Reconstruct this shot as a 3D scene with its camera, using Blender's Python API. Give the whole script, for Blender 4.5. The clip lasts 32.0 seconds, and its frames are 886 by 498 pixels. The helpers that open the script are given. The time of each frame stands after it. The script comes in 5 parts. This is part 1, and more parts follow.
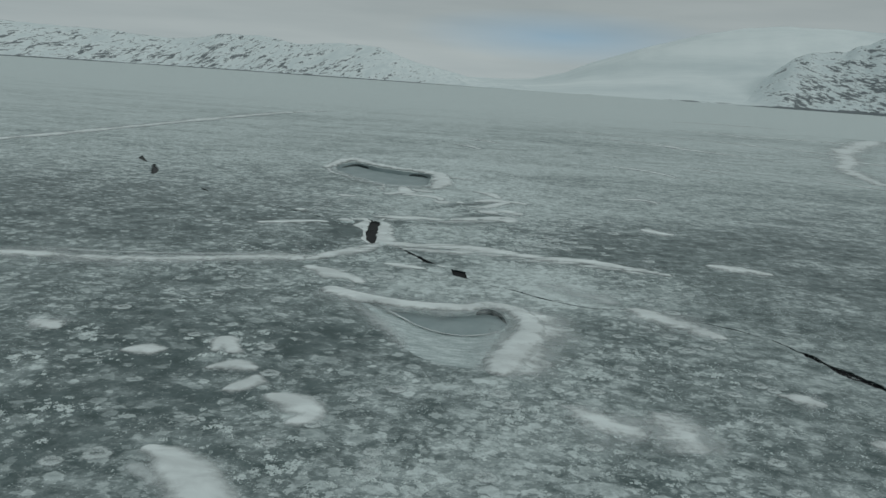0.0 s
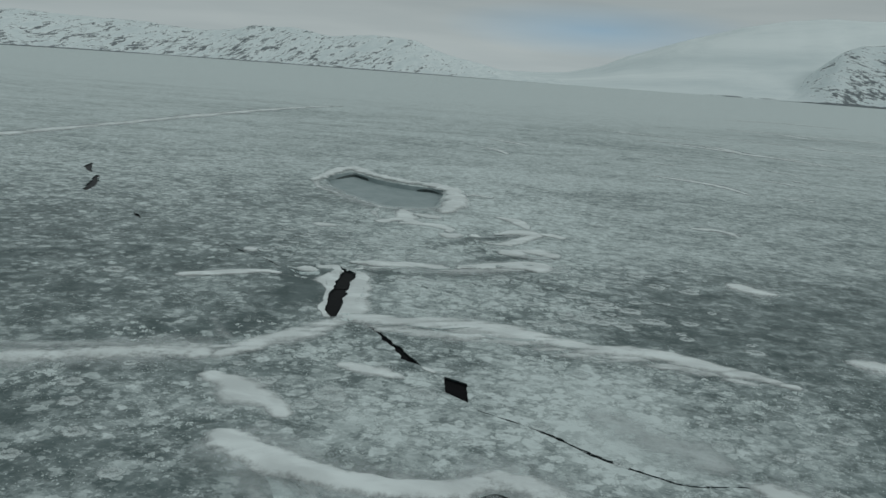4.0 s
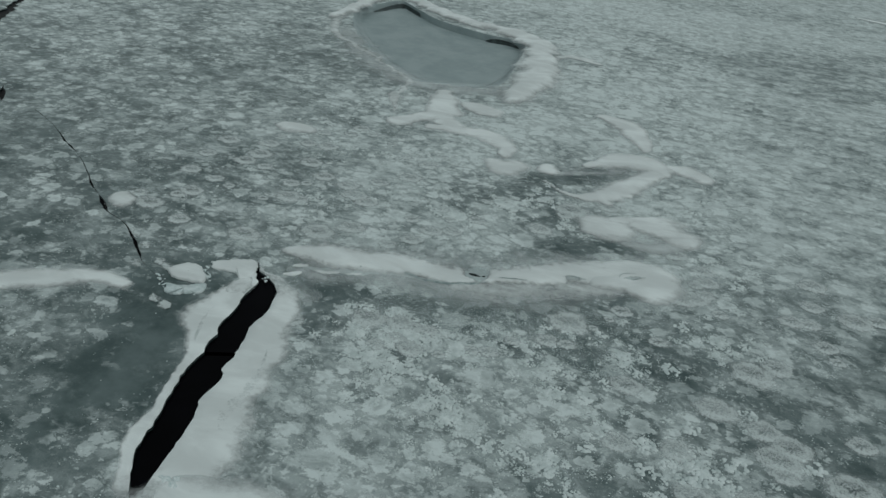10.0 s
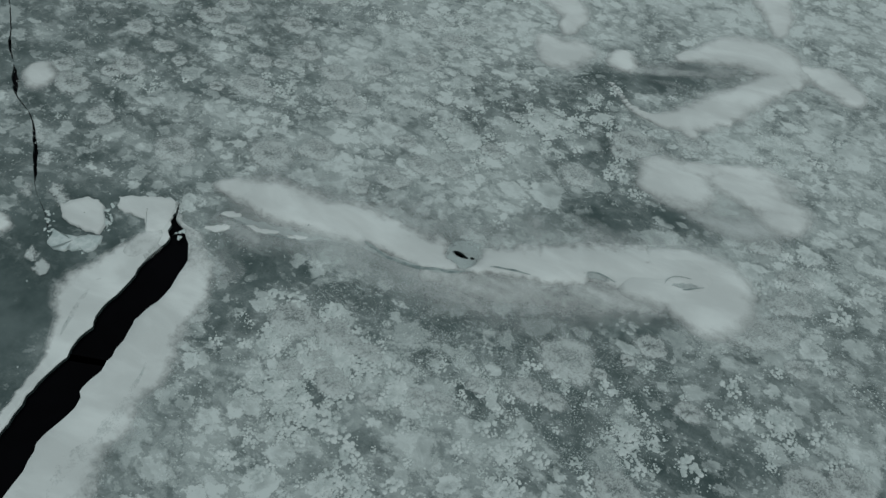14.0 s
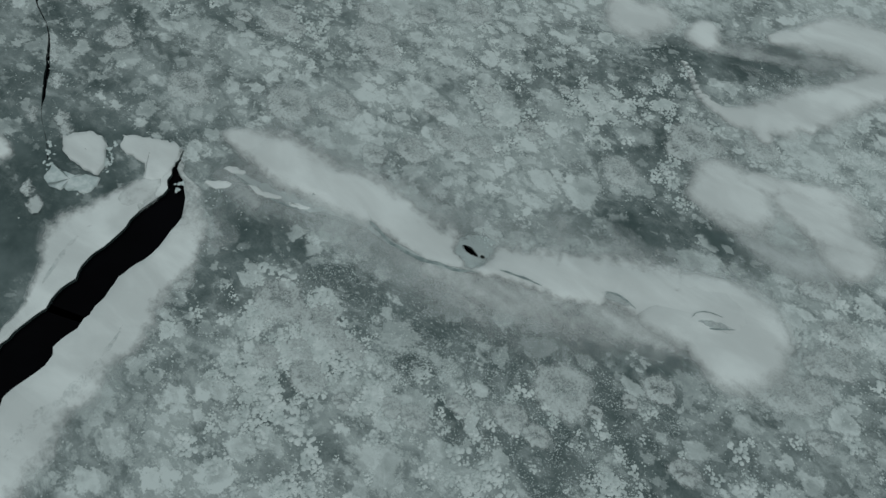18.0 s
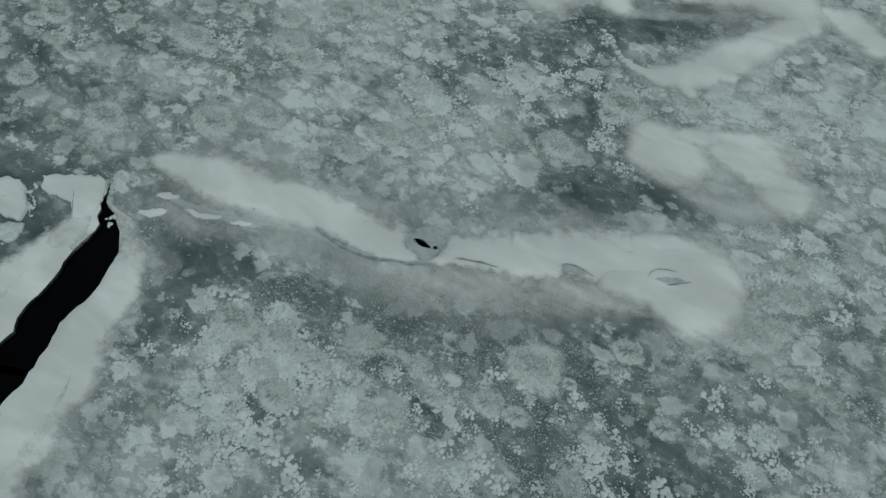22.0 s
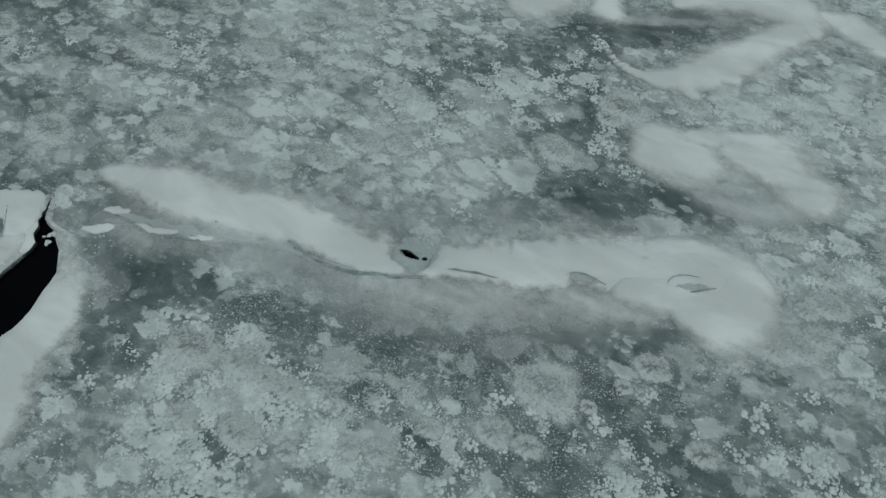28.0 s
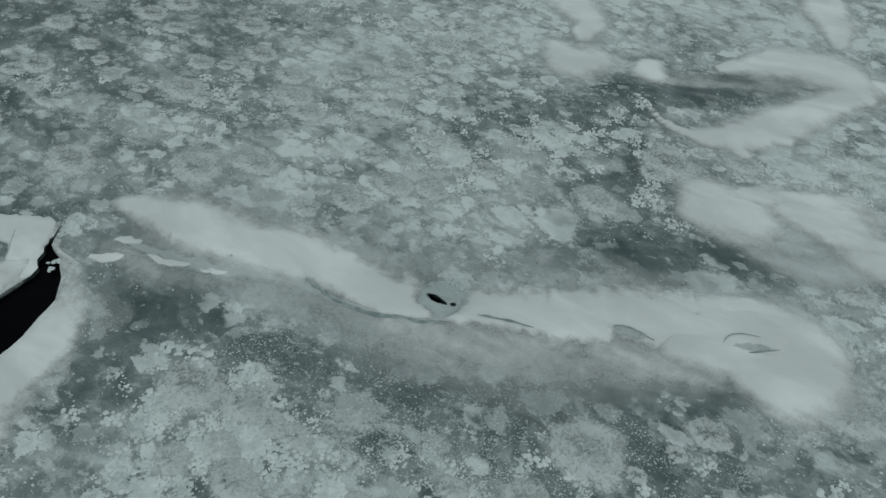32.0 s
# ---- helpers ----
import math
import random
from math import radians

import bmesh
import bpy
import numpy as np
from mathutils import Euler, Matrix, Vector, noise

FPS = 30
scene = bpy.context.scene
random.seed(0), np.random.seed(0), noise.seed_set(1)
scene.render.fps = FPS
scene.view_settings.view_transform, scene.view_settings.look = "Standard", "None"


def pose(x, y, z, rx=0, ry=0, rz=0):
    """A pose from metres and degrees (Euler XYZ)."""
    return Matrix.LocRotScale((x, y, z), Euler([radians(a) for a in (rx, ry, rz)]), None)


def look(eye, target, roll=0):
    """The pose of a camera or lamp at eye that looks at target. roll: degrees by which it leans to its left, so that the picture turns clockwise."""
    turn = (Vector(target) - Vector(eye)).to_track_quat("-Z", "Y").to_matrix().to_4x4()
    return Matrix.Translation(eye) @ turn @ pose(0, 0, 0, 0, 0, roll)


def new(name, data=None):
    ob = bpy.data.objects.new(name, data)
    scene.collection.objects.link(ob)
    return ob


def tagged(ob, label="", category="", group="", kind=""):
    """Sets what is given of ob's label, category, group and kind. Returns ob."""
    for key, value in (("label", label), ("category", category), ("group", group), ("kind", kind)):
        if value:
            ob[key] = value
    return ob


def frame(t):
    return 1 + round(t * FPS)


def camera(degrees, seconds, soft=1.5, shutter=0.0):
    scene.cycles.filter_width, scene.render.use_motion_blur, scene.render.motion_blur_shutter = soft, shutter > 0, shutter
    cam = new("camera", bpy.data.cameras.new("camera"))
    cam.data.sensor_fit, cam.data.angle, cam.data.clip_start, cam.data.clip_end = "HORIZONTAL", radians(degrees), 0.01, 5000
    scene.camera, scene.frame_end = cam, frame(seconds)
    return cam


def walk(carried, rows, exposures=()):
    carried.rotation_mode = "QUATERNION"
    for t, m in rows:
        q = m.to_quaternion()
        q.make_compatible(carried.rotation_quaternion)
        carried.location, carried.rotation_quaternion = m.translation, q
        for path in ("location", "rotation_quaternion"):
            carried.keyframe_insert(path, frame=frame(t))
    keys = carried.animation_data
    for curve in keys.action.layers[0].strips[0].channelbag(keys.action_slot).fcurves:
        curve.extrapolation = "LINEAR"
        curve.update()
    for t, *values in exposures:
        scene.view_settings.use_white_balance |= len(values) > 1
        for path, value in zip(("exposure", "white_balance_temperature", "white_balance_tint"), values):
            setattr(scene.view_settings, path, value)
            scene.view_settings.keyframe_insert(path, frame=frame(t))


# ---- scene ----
cam = camera(64.9, 32.0, soft=1.5)
PATH = [
    (0, (2.222, 2.355, 10.257), (2.177, 4.295, 9.774), 3.8),
    (0.5, (2.358, 4.282, 10.253), (2.28, 6.22, 9.766), 3.8),
    (1, (2.48, 6.174, 10.269), (2.391, 8.111, 9.777), 3.9),
    (1.5, (2.607, 7.916, 10.26), (2.504, 9.851, 9.766), 3.9),
    (2, (2.705, 9.798, 10.235), (2.594, 11.732, 9.74), 4.1),
    (2.5, (2.777, 11.681, 10.219), (2.661, 13.615, 9.721), 4.0),
    (3, (2.859, 13.642, 10.22), (2.738, 15.575, 9.721), 4.1),
    (3.5, (2.992, 15.526, 10.2), (2.863, 17.458, 9.699), 4.1),
    (5.5, (3.038, 23.299, 9.991), (2.907, 25.21, 9.416), 4.0),
    (6, (3.045, 25.169, 9.982), (2.915, 27.066, 9.363), 4.1),
    (6.5, (3.025, 26.753, 10.011), (2.898, 28.637, 9.35), 4.2),
    (7, (3.11, 28.477, 10.049), (2.981, 30.342, 9.337), 4.3),
    (7.5, (3.29, 29.946, 10.097), (3.154, 31.789, 9.333), 4.2),
    (8, (3.307, 31.5, 10.131), (3.157, 33.315, 9.304), 4.1),
    (8.5, (3.259, 32.891, 10.239), (3.061, 34.673, 9.352), 4.8),
    (9, (3.303, 34.379, 10.302), (3.046, 36.121, 9.354), 5.3),
    (9.5, (3.406, 35.747, 10.344), (3.09, 37.448, 9.341), 5.3),
    (10, (3.427, 37.09, 10.436), (3.072, 38.748, 9.375), 5.4),
    (10.5, (3.574, 38.429, 10.748), (3.191, 40.025, 9.606), 5.2),
    (11, (3.657, 39.688, 10.852), (3.252, 41.217, 9.628), 5.2),
    (11.5, (3.722, 40.682, 10.793), (3.302, 42.148, 9.499), 5.2),
    (12, (3.726, 41.537, 10.729), (3.307, 42.943, 9.369), 5.5),
    (12.5, (3.826, 42.492, 10.852), (3.405, 43.809, 9.406), 5.3),
    (13, (3.835, 43.298, 10.855), (3.421, 44.536, 9.339), 5.5),
    (13.5, (3.821, 44.019, 10.821), (3.395, 45.185, 9.253), 5.6),
    (14, (3.784, 44.734, 10.858), (3.333, 45.859, 9.267), 5.5),
    (14.5, (3.738, 45.37, 10.814), (3.237, 46.479, 9.227), 5.3),
    (16.5, (3.589, 46.912, 10.775), (3.025, 47.896, 9.128), 5.5),
    (17, (3.61, 46.991, 10.837), (3.102, 47.866, 9.112), 6.1),
    (17.5, (3.641, 47.118, 10.878), (3.158, 47.931, 9.116), 6.0),
    (18, (3.664, 47.133, 10.9), (3.179, 47.948, 9.139), 6.1),
    (18.5, (3.67, 47.137, 10.915), (3.189, 47.958, 9.156), 6.1),
    (19, (3.663, 47.142, 10.937), (3.2, 47.974, 9.178), 6.2),
    (19.5, (3.683, 47.133, 10.929), (3.249, 47.986, 9.172), 5.8),
    (20, (3.68, 47.11, 10.934), (3.287, 47.987, 9.181), 5.6),
    (20.5, (3.636, 47.087, 10.943), (3.265, 47.975, 9.19), 5.9),
    (21, (3.598, 47.066, 10.932), (3.238, 47.959, 9.179), 6.1),
    (21.5, (3.57, 47.053, 10.853), (3.219, 47.948, 9.099), 6.4),
    (22, (3.597, 47.02, 10.692), (3.244, 47.92, 8.941), 6.0),
    (22.5, (3.614, 47.006, 10.482), (3.264, 47.909, 8.732), 6.0),
    (23, (3.636, 46.994, 10.331), (3.282, 47.904, 8.586), 5.7),
    (23.5, (3.612, 46.997, 10.218), (3.253, 47.932, 8.487), 5.8),
    (24, (3.551, 47.008, 10.102), (3.175, 48.007, 8.411), 6.0),
    (24.5, (3.626, 46.939, 9.903), (3.216, 48.003, 8.26), 5.5),
    (25, (3.587, 46.941, 9.765), (3.186, 48.005, 8.12), 5.7),
    (25.5, (3.602, 46.932, 9.629), (3.202, 47.996, 7.984), 5.6),
    (27.5, (3.593, 46.887, 9.004), (3.205, 47.968, 7.366), 5.8),
    (28, (3.572, 46.883, 8.855), (3.187, 47.97, 7.221), 5.9),
    (28.5, (3.485, 46.922, 8.802), (3.081, 48.086, 7.227), 6.0),
    (29, (3.551, 46.899, 8.598), (3.096, 48.166, 7.119), 5.3),
    (29.5, (3.583, 46.823, 8.406), (3.122, 48.113, 6.948), 5.2),
    (30, (3.606, 46.812, 8.241), (3.143, 48.103, 6.785), 5.0),
    (30.5, (3.588, 46.788, 8.109), (3.113, 48.074, 6.653), 5.2),
    (31, (3.594, 46.784, 7.975), (3.097, 48.06, 6.517), 5.1),
    (31.5, (3.582, 46.769, 7.813), (3.058, 48.035, 6.356), 5.1),
    (32, (3.615, 46.768, 7.632), (3.059, 48.023, 6.177), 4.8),
]
walk(cam, [(t, look(eye, target, roll)) for t, eye, target, roll in PATH], [(0, -0.22, 6270, 6.0), (8, -0.23, 6270, 6.0), (18, -0.25, 6270, 6.0), (32, -0.15, 6270, 6.0)])

# ---- world, sun ----
world = bpy.data.worlds.new("sky")
scene.world = world
world.use_nodes = True
wt = world.node_tree
wt.nodes.clear()


def wn(kind, **props):
    n = wt.nodes.new(kind)
    for k, v in props.items():
        n.inputs[k].default_value = v
    return n


w_out = wt.nodes.new("ShaderNodeOutputWorld")
w_bg = wt.nodes.new("ShaderNodeBackground")
w_sky = wt.nodes.new("ShaderNodeTexSky")
w_sky.sky_type = "NISHITA"
w_sky.sun_disc = False
w_sky.ozone_density, w_sky.dust_density = 0.4, 0.3
w_sky.sun_elevation = radians(34)
w_sky.sun_rotation = radians(127)
w_co = wt.nodes.new("ShaderNodeTexCoord")
w_map = wt.nodes.new("ShaderNodeMapping")
w_map.inputs["Scale"].default_value = (1.3, 1.3, 12.0)
w_map.inputs["Location"].default_value = (0.35, 0.1, 0.4)
w_noise = wn("ShaderNodeTexNoise", Scale=1.7, Detail=5.0, Roughness=0.55, Distortion=0.6)
w_ramp = wt.nodes.new("ShaderNodeValToRGB")
w_ramp.color_ramp.elements[0].position, w_ramp.color_ramp.elements[1].position = 0.12, 0.36
w_gap = wt.nodes.new("ShaderNodeVectorMath")
w_gap.operation = "DISTANCE"
w_gap.inputs[1].default_value = (0.12, 0.99, 0.36)
w_gapmap = wt.nodes.new("ShaderNodeMapping")
w_gapmap.inputs["Scale"].default_value = (1.0, 1.0, 6.0)
w_gapramp = wt.nodes.new("ShaderNodeMapRange")
for k, v in (("From Min", 0.0), ("From Max", 0.22), ("To Min", 0.4), ("To Max", 0.0)):
    w_gapramp.inputs[k].default_value = v
w_cover = wt.nodes.new("ShaderNodeMath")
w_cover.operation = "SUBTRACT"
w_cover.use_clamp = True
w_cloudramp = wt.nodes.new("ShaderNodeMixRGB")
w_cloudramp.inputs[1].default_value = (4.9, 5.5, 5.6, 1)
w_cloudramp.inputs[2].default_value = (7.2, 7.7, 7.6, 1)
w_n2 = wn("ShaderNodeTexNoise", Scale=3.1, Detail=4.0, Roughness=0.5)
w_mix = wt.nodes.new("ShaderNodeMixRGB")
link = wt.links.new
link(w_co.outputs["Generated"], w_map.inputs["Vector"])
link(w_map.outputs["Vector"], w_noise.inputs["Vector"])
link(w_map.outputs["Vector"], w_n2.inputs["Vector"])
link(w_co.outputs["Generated"], w_gapmap.inputs["Vector"])
link(w_gapmap.outputs["Vector"], w_gap.inputs[0])
link(w_gap.outputs["Value"], w_gapramp.inputs["Value"])
link(w_noise.outputs["Fac"], w_ramp.inputs["Fac"])
link(w_ramp.outputs["Color"], w_cover.inputs[0])
link(w_gapramp.outputs["Result"], w_cover.inputs[1])
link(w_n2.outputs["Fac"], w_cloudramp.inputs["Fac"])
w_up = wt.nodes.new("ShaderNodeVectorMath")
w_up.inputs[1].default_value = (0, 0, 0.45)
link(w_co.outputs["Generated"], w_up.inputs[0])
link(w_up.outputs["Vector"], w_sky.inputs["Vector"])
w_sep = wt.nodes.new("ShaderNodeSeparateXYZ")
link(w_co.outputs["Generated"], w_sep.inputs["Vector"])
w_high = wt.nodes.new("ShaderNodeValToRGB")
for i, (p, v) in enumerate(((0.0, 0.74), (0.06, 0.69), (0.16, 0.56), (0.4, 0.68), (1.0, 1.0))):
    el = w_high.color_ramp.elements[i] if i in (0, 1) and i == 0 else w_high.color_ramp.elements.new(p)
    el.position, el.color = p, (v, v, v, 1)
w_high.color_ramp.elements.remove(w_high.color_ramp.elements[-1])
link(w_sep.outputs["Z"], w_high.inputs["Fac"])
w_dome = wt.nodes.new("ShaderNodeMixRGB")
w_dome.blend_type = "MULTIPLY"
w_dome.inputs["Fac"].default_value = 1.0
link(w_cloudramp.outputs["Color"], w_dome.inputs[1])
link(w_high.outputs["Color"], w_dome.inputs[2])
link(w_cover.outputs["Value"], w_mix.inputs["Fac"])
w_tone = wt.nodes.new("ShaderNodeMixRGB")
w_tone.blend_type = "MULTIPLY"
w_tone.inputs["Fac"].default_value = 1.0
w_tone.inputs[2].default_value = (1.5, 2.3, 2.2, 1)
link(w_sky.outputs["Color"], w_tone.inputs[1])
link(w_tone.outputs["Color"], w_mix.inputs[1])
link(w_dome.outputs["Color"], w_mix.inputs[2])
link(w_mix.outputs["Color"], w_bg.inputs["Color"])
w_bg.inputs["Strength"].default_value = 0.1
link(w_bg.outputs["Background"], w_out.inputs["Surface"])

sun = new("sun", bpy.data.lights.new("sun", "SUN"))
sun.data.energy, sun.data.angle, sun.data.color = 0.6, radians(14), (1.0, 0.97, 0.93)
sun.matrix_world = look((0, 0, 60), (-40, 30, 26))

# ---- materials ----


class Mat:
    """A node material with short helpers."""

    def __init__(self, name):
        self.m = bpy.data.materials.new(name)
        self.m.use_nodes = True
        self.t = self.m.node_tree
        self.b = self.t.nodes["Principled BSDF"]
        self.co = self.t.nodes.new("ShaderNodeTexCoord").outputs["Object"]

    def node(self, kind, **ins):
        n = self.t.nodes.new(kind)
        for k, v in ins.items():
            self.put(n.inputs[k.replace("_", " ")], v)
        return n

    def put(self, socket, v):
        if isinstance(v, bpy.types.NodeSocket):
            self.t.links.new(v, socket)
        else:
            socket.default_value = v

    def math(self, op, a, b=0.0, clamp=False):
        n = self.t.nodes.new("ShaderNodeMath")
        n.operation, n.use_clamp = op, clamp
        self.put(n.inputs[0], a)
        self.put(n.inputs[1], b)
        return n.outputs[0]

    def scaled(self, s, rot=0.0, vec=None):
        n = self.node("ShaderNodeMapping", Vector=vec or self.co, Scale=s)
        n.inputs["Rotation"].default_value = (0, 0, radians(rot))
        return n.outputs[0]

    def noise(self, scale, detail=3.0, rough=0.55, distort=0.0, vec=None):
        return self.node("ShaderNodeTexNoise", Vector=vec or self.co, Scale=scale, Detail=detail, Roughness=rough, Distortion=distort).outputs["Fac"]

    def ramp(self, v, lo, hi, a=0.0, b=1.0, smooth=True):
        n = self.node("ShaderNodeMapRange", Value=v)
        n.interpolation_type = "SMOOTHSTEP" if smooth else "LINEAR"
        for k, x in (("From Min", lo), ("From Max", hi), ("To Min", a), ("To Max", b)):
            self.put(n.inputs[k], x)
        return n.outputs["Result"]

    def mix(self, f, a, b):
        n = self.t.nodes.new("ShaderNodeMixRGB")
        self.put(n.inputs[0], f)
        self.put(n.inputs[1], a)
        self.put(n.inputs[2], b)
        return n.outputs[0]

    def attr(self, name):
        n = self.t.nodes.new("ShaderNodeAttribute")
        n.attribute_name = name
        return n.outputs["Fac"]

    def bump(self, h, strength, dist):
        n = self.node("ShaderNodeBump", Height=h, Strength=strength, Distance=dist)
        self.put(self.b.inputs["Normal"], n.outputs["Normal"])

    def set(self, **ins):
        for k, v in ins.items():
            self.put(self.b.inputs[k.replace("_", " ")], v)
        return self.m


ICE_DARK, ICE_GREY = (0.05, 0.076, 0.076, 1), (0.115, 0.15, 0.15, 1)
FROST, SNOW = (0.60, 0.66, 0.655, 1), (0.745, 0.79, 0.785, 1)


def make_ice():
    """Lake ice with a broken cover of frost and blown snow; the attributes say how much lies where."""
    k = Mat("frosted_lake_ice")
    frost, streak = k.attr("frost"), k.attr("streak")
    flow = k.scaled((0.85, 1.1, 1.0), 6)
    coarse = k.node("ShaderNodeTexNoise", Vector=flow, Scale=1.6, Detail=2.0, Roughness=0.5).outputs["Color"]
    warp = k.node("ShaderNodeTexNoise", Vector=flow, Scale=6.0, Detail=4.0, Roughness=0.7).outputs["Color"]
    bent = k.node("ShaderNodeMixRGB", Fac=0.3, Color1=flow, Color2=coarse).outputs[0]
    bent = k.node("ShaderNodeMixRGB", Fac=0.22, Color1=bent, Color2=warp).outputs[0]
    big = k.noise(0.35, 3.0, 0.5, 0.3, flow)
    mid = k.noise(1.4, 4.0, 0.6, 0.4, flow)
    isles = k.noise(2.3, 5.0, 0.6, 0.9, flow)
    fine = k.noise(6.5, 4.0, 0.65, 0.3, flow)
    grain = k.noise(30.0, 2.0, 0.6)
    lines = k.noise(1.0, 4.0, 0.62, 0.4, k.scaled((0.6, 2.8, 1.0), -5))
    sheets = k.noise(0.06, 4.0, 0.6, 0.5, k.scaled((0.35, 1.6, 1.0), -4))
    where = k.noise(0.55, 2.0, 0.5, 0.4)
    level = k.math("ADD", frost, k.math("MULTIPLY", k.math("SUBTRACT", big, 0.5), 0.8))
    level = k.math("ADD", level, k.math("MULTIPLY", k.math("SUBTRACT", mid, 0.5), 0.8))
    level = k.math("ADD", level, k.math("MULTIPLY", k.math("SUBTRACT", sheets, 0.5), k.math("MULTIPLY", streak, 0.9)))

    def cells(scale, least, most, soft, hollow):
        v = k.node("ShaderNodeTexVoronoi", Vector=bent, Scale=scale, Randomness=1.0)
        v.voronoi_dimensions = "2D"
        rnd = k.node("ShaderNodeSeparateColor", Color=v.outputs["Color"])
        here = k.ramp(k.math("SUBTRACT", k.ramp(level, 0.05, 0.95, 0.0, 0.95, False), rnd.outputs[0]), -0.04, 0.1)
        size = k.ramp(rnd.outputs[1], 0.0, 1.0, least, most, False)
        edge = k.math("SUBTRACT", size, v.outputs["Distance"])
        edge = k.math("ADD", edge, k.math("MULTIPLY", k.math("SUBTRACT", fine, 0.5), 0.42))
        edge = k.math("ADD", edge, k.math("MULTIPLY", k.math("SUBTRACT", grain, 0.5), 0.2))
        disc = k.math("MULTIPLY", k.ramp(edge, -0.02, soft), k.ramp(edge, 0.45, 0.12, hollow, 1.0))
        return k.math("MULTIPLY", k.math("MULTIPLY", disc, here), k.ramp(rnd.outputs[2], 0.0, 1.0, 0.45, 1.0, False))

    crowd = k.ramp(where, 0.42, 0.6)
    small = k.math("MULTIPLY", cells(5.6, 0.24, 0.5, 0.1, 0.95), k.ramp(crowd, 0.0, 1.0, 0.5, 1.0))
    crumbs = k.math("MULTIPLY", cells(14.0, 0.25, 0.5, 0.2, 1.0), k.ramp(crowd, 0.0, 1.0, 0.45, 0.8))
    blobs = k.math("MAXIMUM", k.math("MULTIPLY", cells(1.6, 0.16, 0.42, 0.12, 0.5), 0.65), cells(3.0, 0.2, 0.46, 0.11, 0.55))
    blobs = k.math("MAXIMUM", blobs, k.math("MAXIMUM", small, crumbs))
    blobs = k.math("MULTIPLY", blobs, k.ramp(streak, 0.0, 1.0, 1.0, 0.6))
    isle = k.ramp(k.math("ADD", isles, k.math("MULTIPLY", k.math("SUBTRACT", level, 0.5), 0.3)), 0.47, 0.6)
    haze = k.math("ADD", level, k.math("MULTIPLY", k.math("SUBTRACT", mid, 0.5), 0.4))
    haze = k.math("ADD", haze, k.math("MULTIPLY", k.math("SUBTRACT", fine, 0.5), 0.6))
    haze = k.math("ADD", haze, k.math("MULTIPLY", k.math("SUBTRACT", grain, 0.5), 0.4))
    haze = k.math("ADD", haze, k.math("MULTIPLY", k.math("SUBTRACT", lines, 0.5), k.math("MULTIPLY", streak, 0.7)))
    haze = k.ramp(haze, 0.05, 1.15)
    cover = k.math("ADD", k.math("MULTIPLY", haze, 0.5), k.math("MULTIPLY", k.math("MULTIPLY", isle, 0.2), k.ramp(level, 0.1, 0.5)))
    cover = k.math("ADD", cover, k.math("MULTIPLY", blobs, 0.66), True)
    ice = k.mix(k.ramp(k.noise(0.9, 4.0, 0.6), 0.35, 0.7), ICE_DARK, ICE_GREY)
    k.bump(k.math("ADD", cover, k.math("MULTIPLY", grain, 0.15)), 0.5, 0.03)
    return k.set(Base_Color=k.mix(cover, ice, FROST), Roughness=k.ramp(cover, 0.0, 0.6, 0.45, 0.9), Specular_IOR_Level=0.2)


def make_snow(name, colour, wispy=0.55, grainy=0.3, most=1.0, clump=6.0, full=1.05):
    """Wind-packed snow that thins out to single grains where its attribute 'cover' is low."""
    k = Mat(name)
    cover = k.attr("cover")
    wisps = k.noise(1.1, 5.0, 0.62, 0.8, k.scaled((0.55, 1.5, 1.0), -8))
    clumps = k.noise(clump, 4.0, 0.65, 0.3)
    grain = k.noise(30.0, 3.0, 0.7)
    soft = k.noise(0.9, 4.0, 0.55, 0.5, k.scaled((0.6, 1.4, 1.0), -8))
    a = k.math("ADD", cover, k.math("MULTIPLY", k.math("SUBTRACT", wisps, 0.5), wispy * 2.2))
    a = k.math("ADD", a, k.math("MULTIPLY", k.math("SUBTRACT", clumps, 0.5), wispy * 1.5))
    a = k.math("ADD", a, k.math("MULTIPLY", k.math("SUBTRACT", grain, 0.5), grainy * 2))
    alpha = k.math("MULTIPLY", k.ramp(a, 0.05, full, 0.0, most), k.ramp(cover, 0.0, 0.15))
    tint = k.mix(k.ramp(soft, 0.35, 0.7), tuple(c * 0.78 for c in colour[:3]) + (1,), colour)
    k.bump(k.math("ADD", k.math("MULTIPLY", wisps, 0.7), k.math("MULTIPLY", grain, 0.3)), 0.4, 0.05)
    return k.set(Base_Color=tint, Roughness=0.9, Specular_IOR_Level=0.2, Alpha=alpha)


def make_plain(name, a, b, scale, rough, bump=0.3, spec=0.3):
    k = Mat(name)
    n = k.noise(scale, 4.0, 0.6)
    k.bump(k.noise(scale * 3, 3.0), bump, 0.02)
    return k.set(Base_Color=k.mix(k.ramp(n, 0.3, 0.7), a, b), Roughness=rough, Specular_IOR_Level=spec)


def make_bowl():
    """Glazed snow ice in thin slanting layers."""
    k = Mat("layered_snow_ice")
    layers = k.noise(1.6, 5.0, 0.65, 0.5, k.scaled((0.5, 2.6, 5.0), 42))
    fine = k.noise(9.0, 4.0, 0.7)
    v = k.math("ADD", layers, k.math("MULTIPLY", k.math("SUBTRACT", fine, 0.5), 0.5))
    k.bump(v, 0.4, 0.05)
    return k.set(Base_Color=k.mix(k.ramp(v, 0.3, 0.72), (0.32, 0.38, 0.38, 1), (0.6, 0.66, 0.66, 1)), Roughness=0.7, Specular_IOR_Level=0.2)


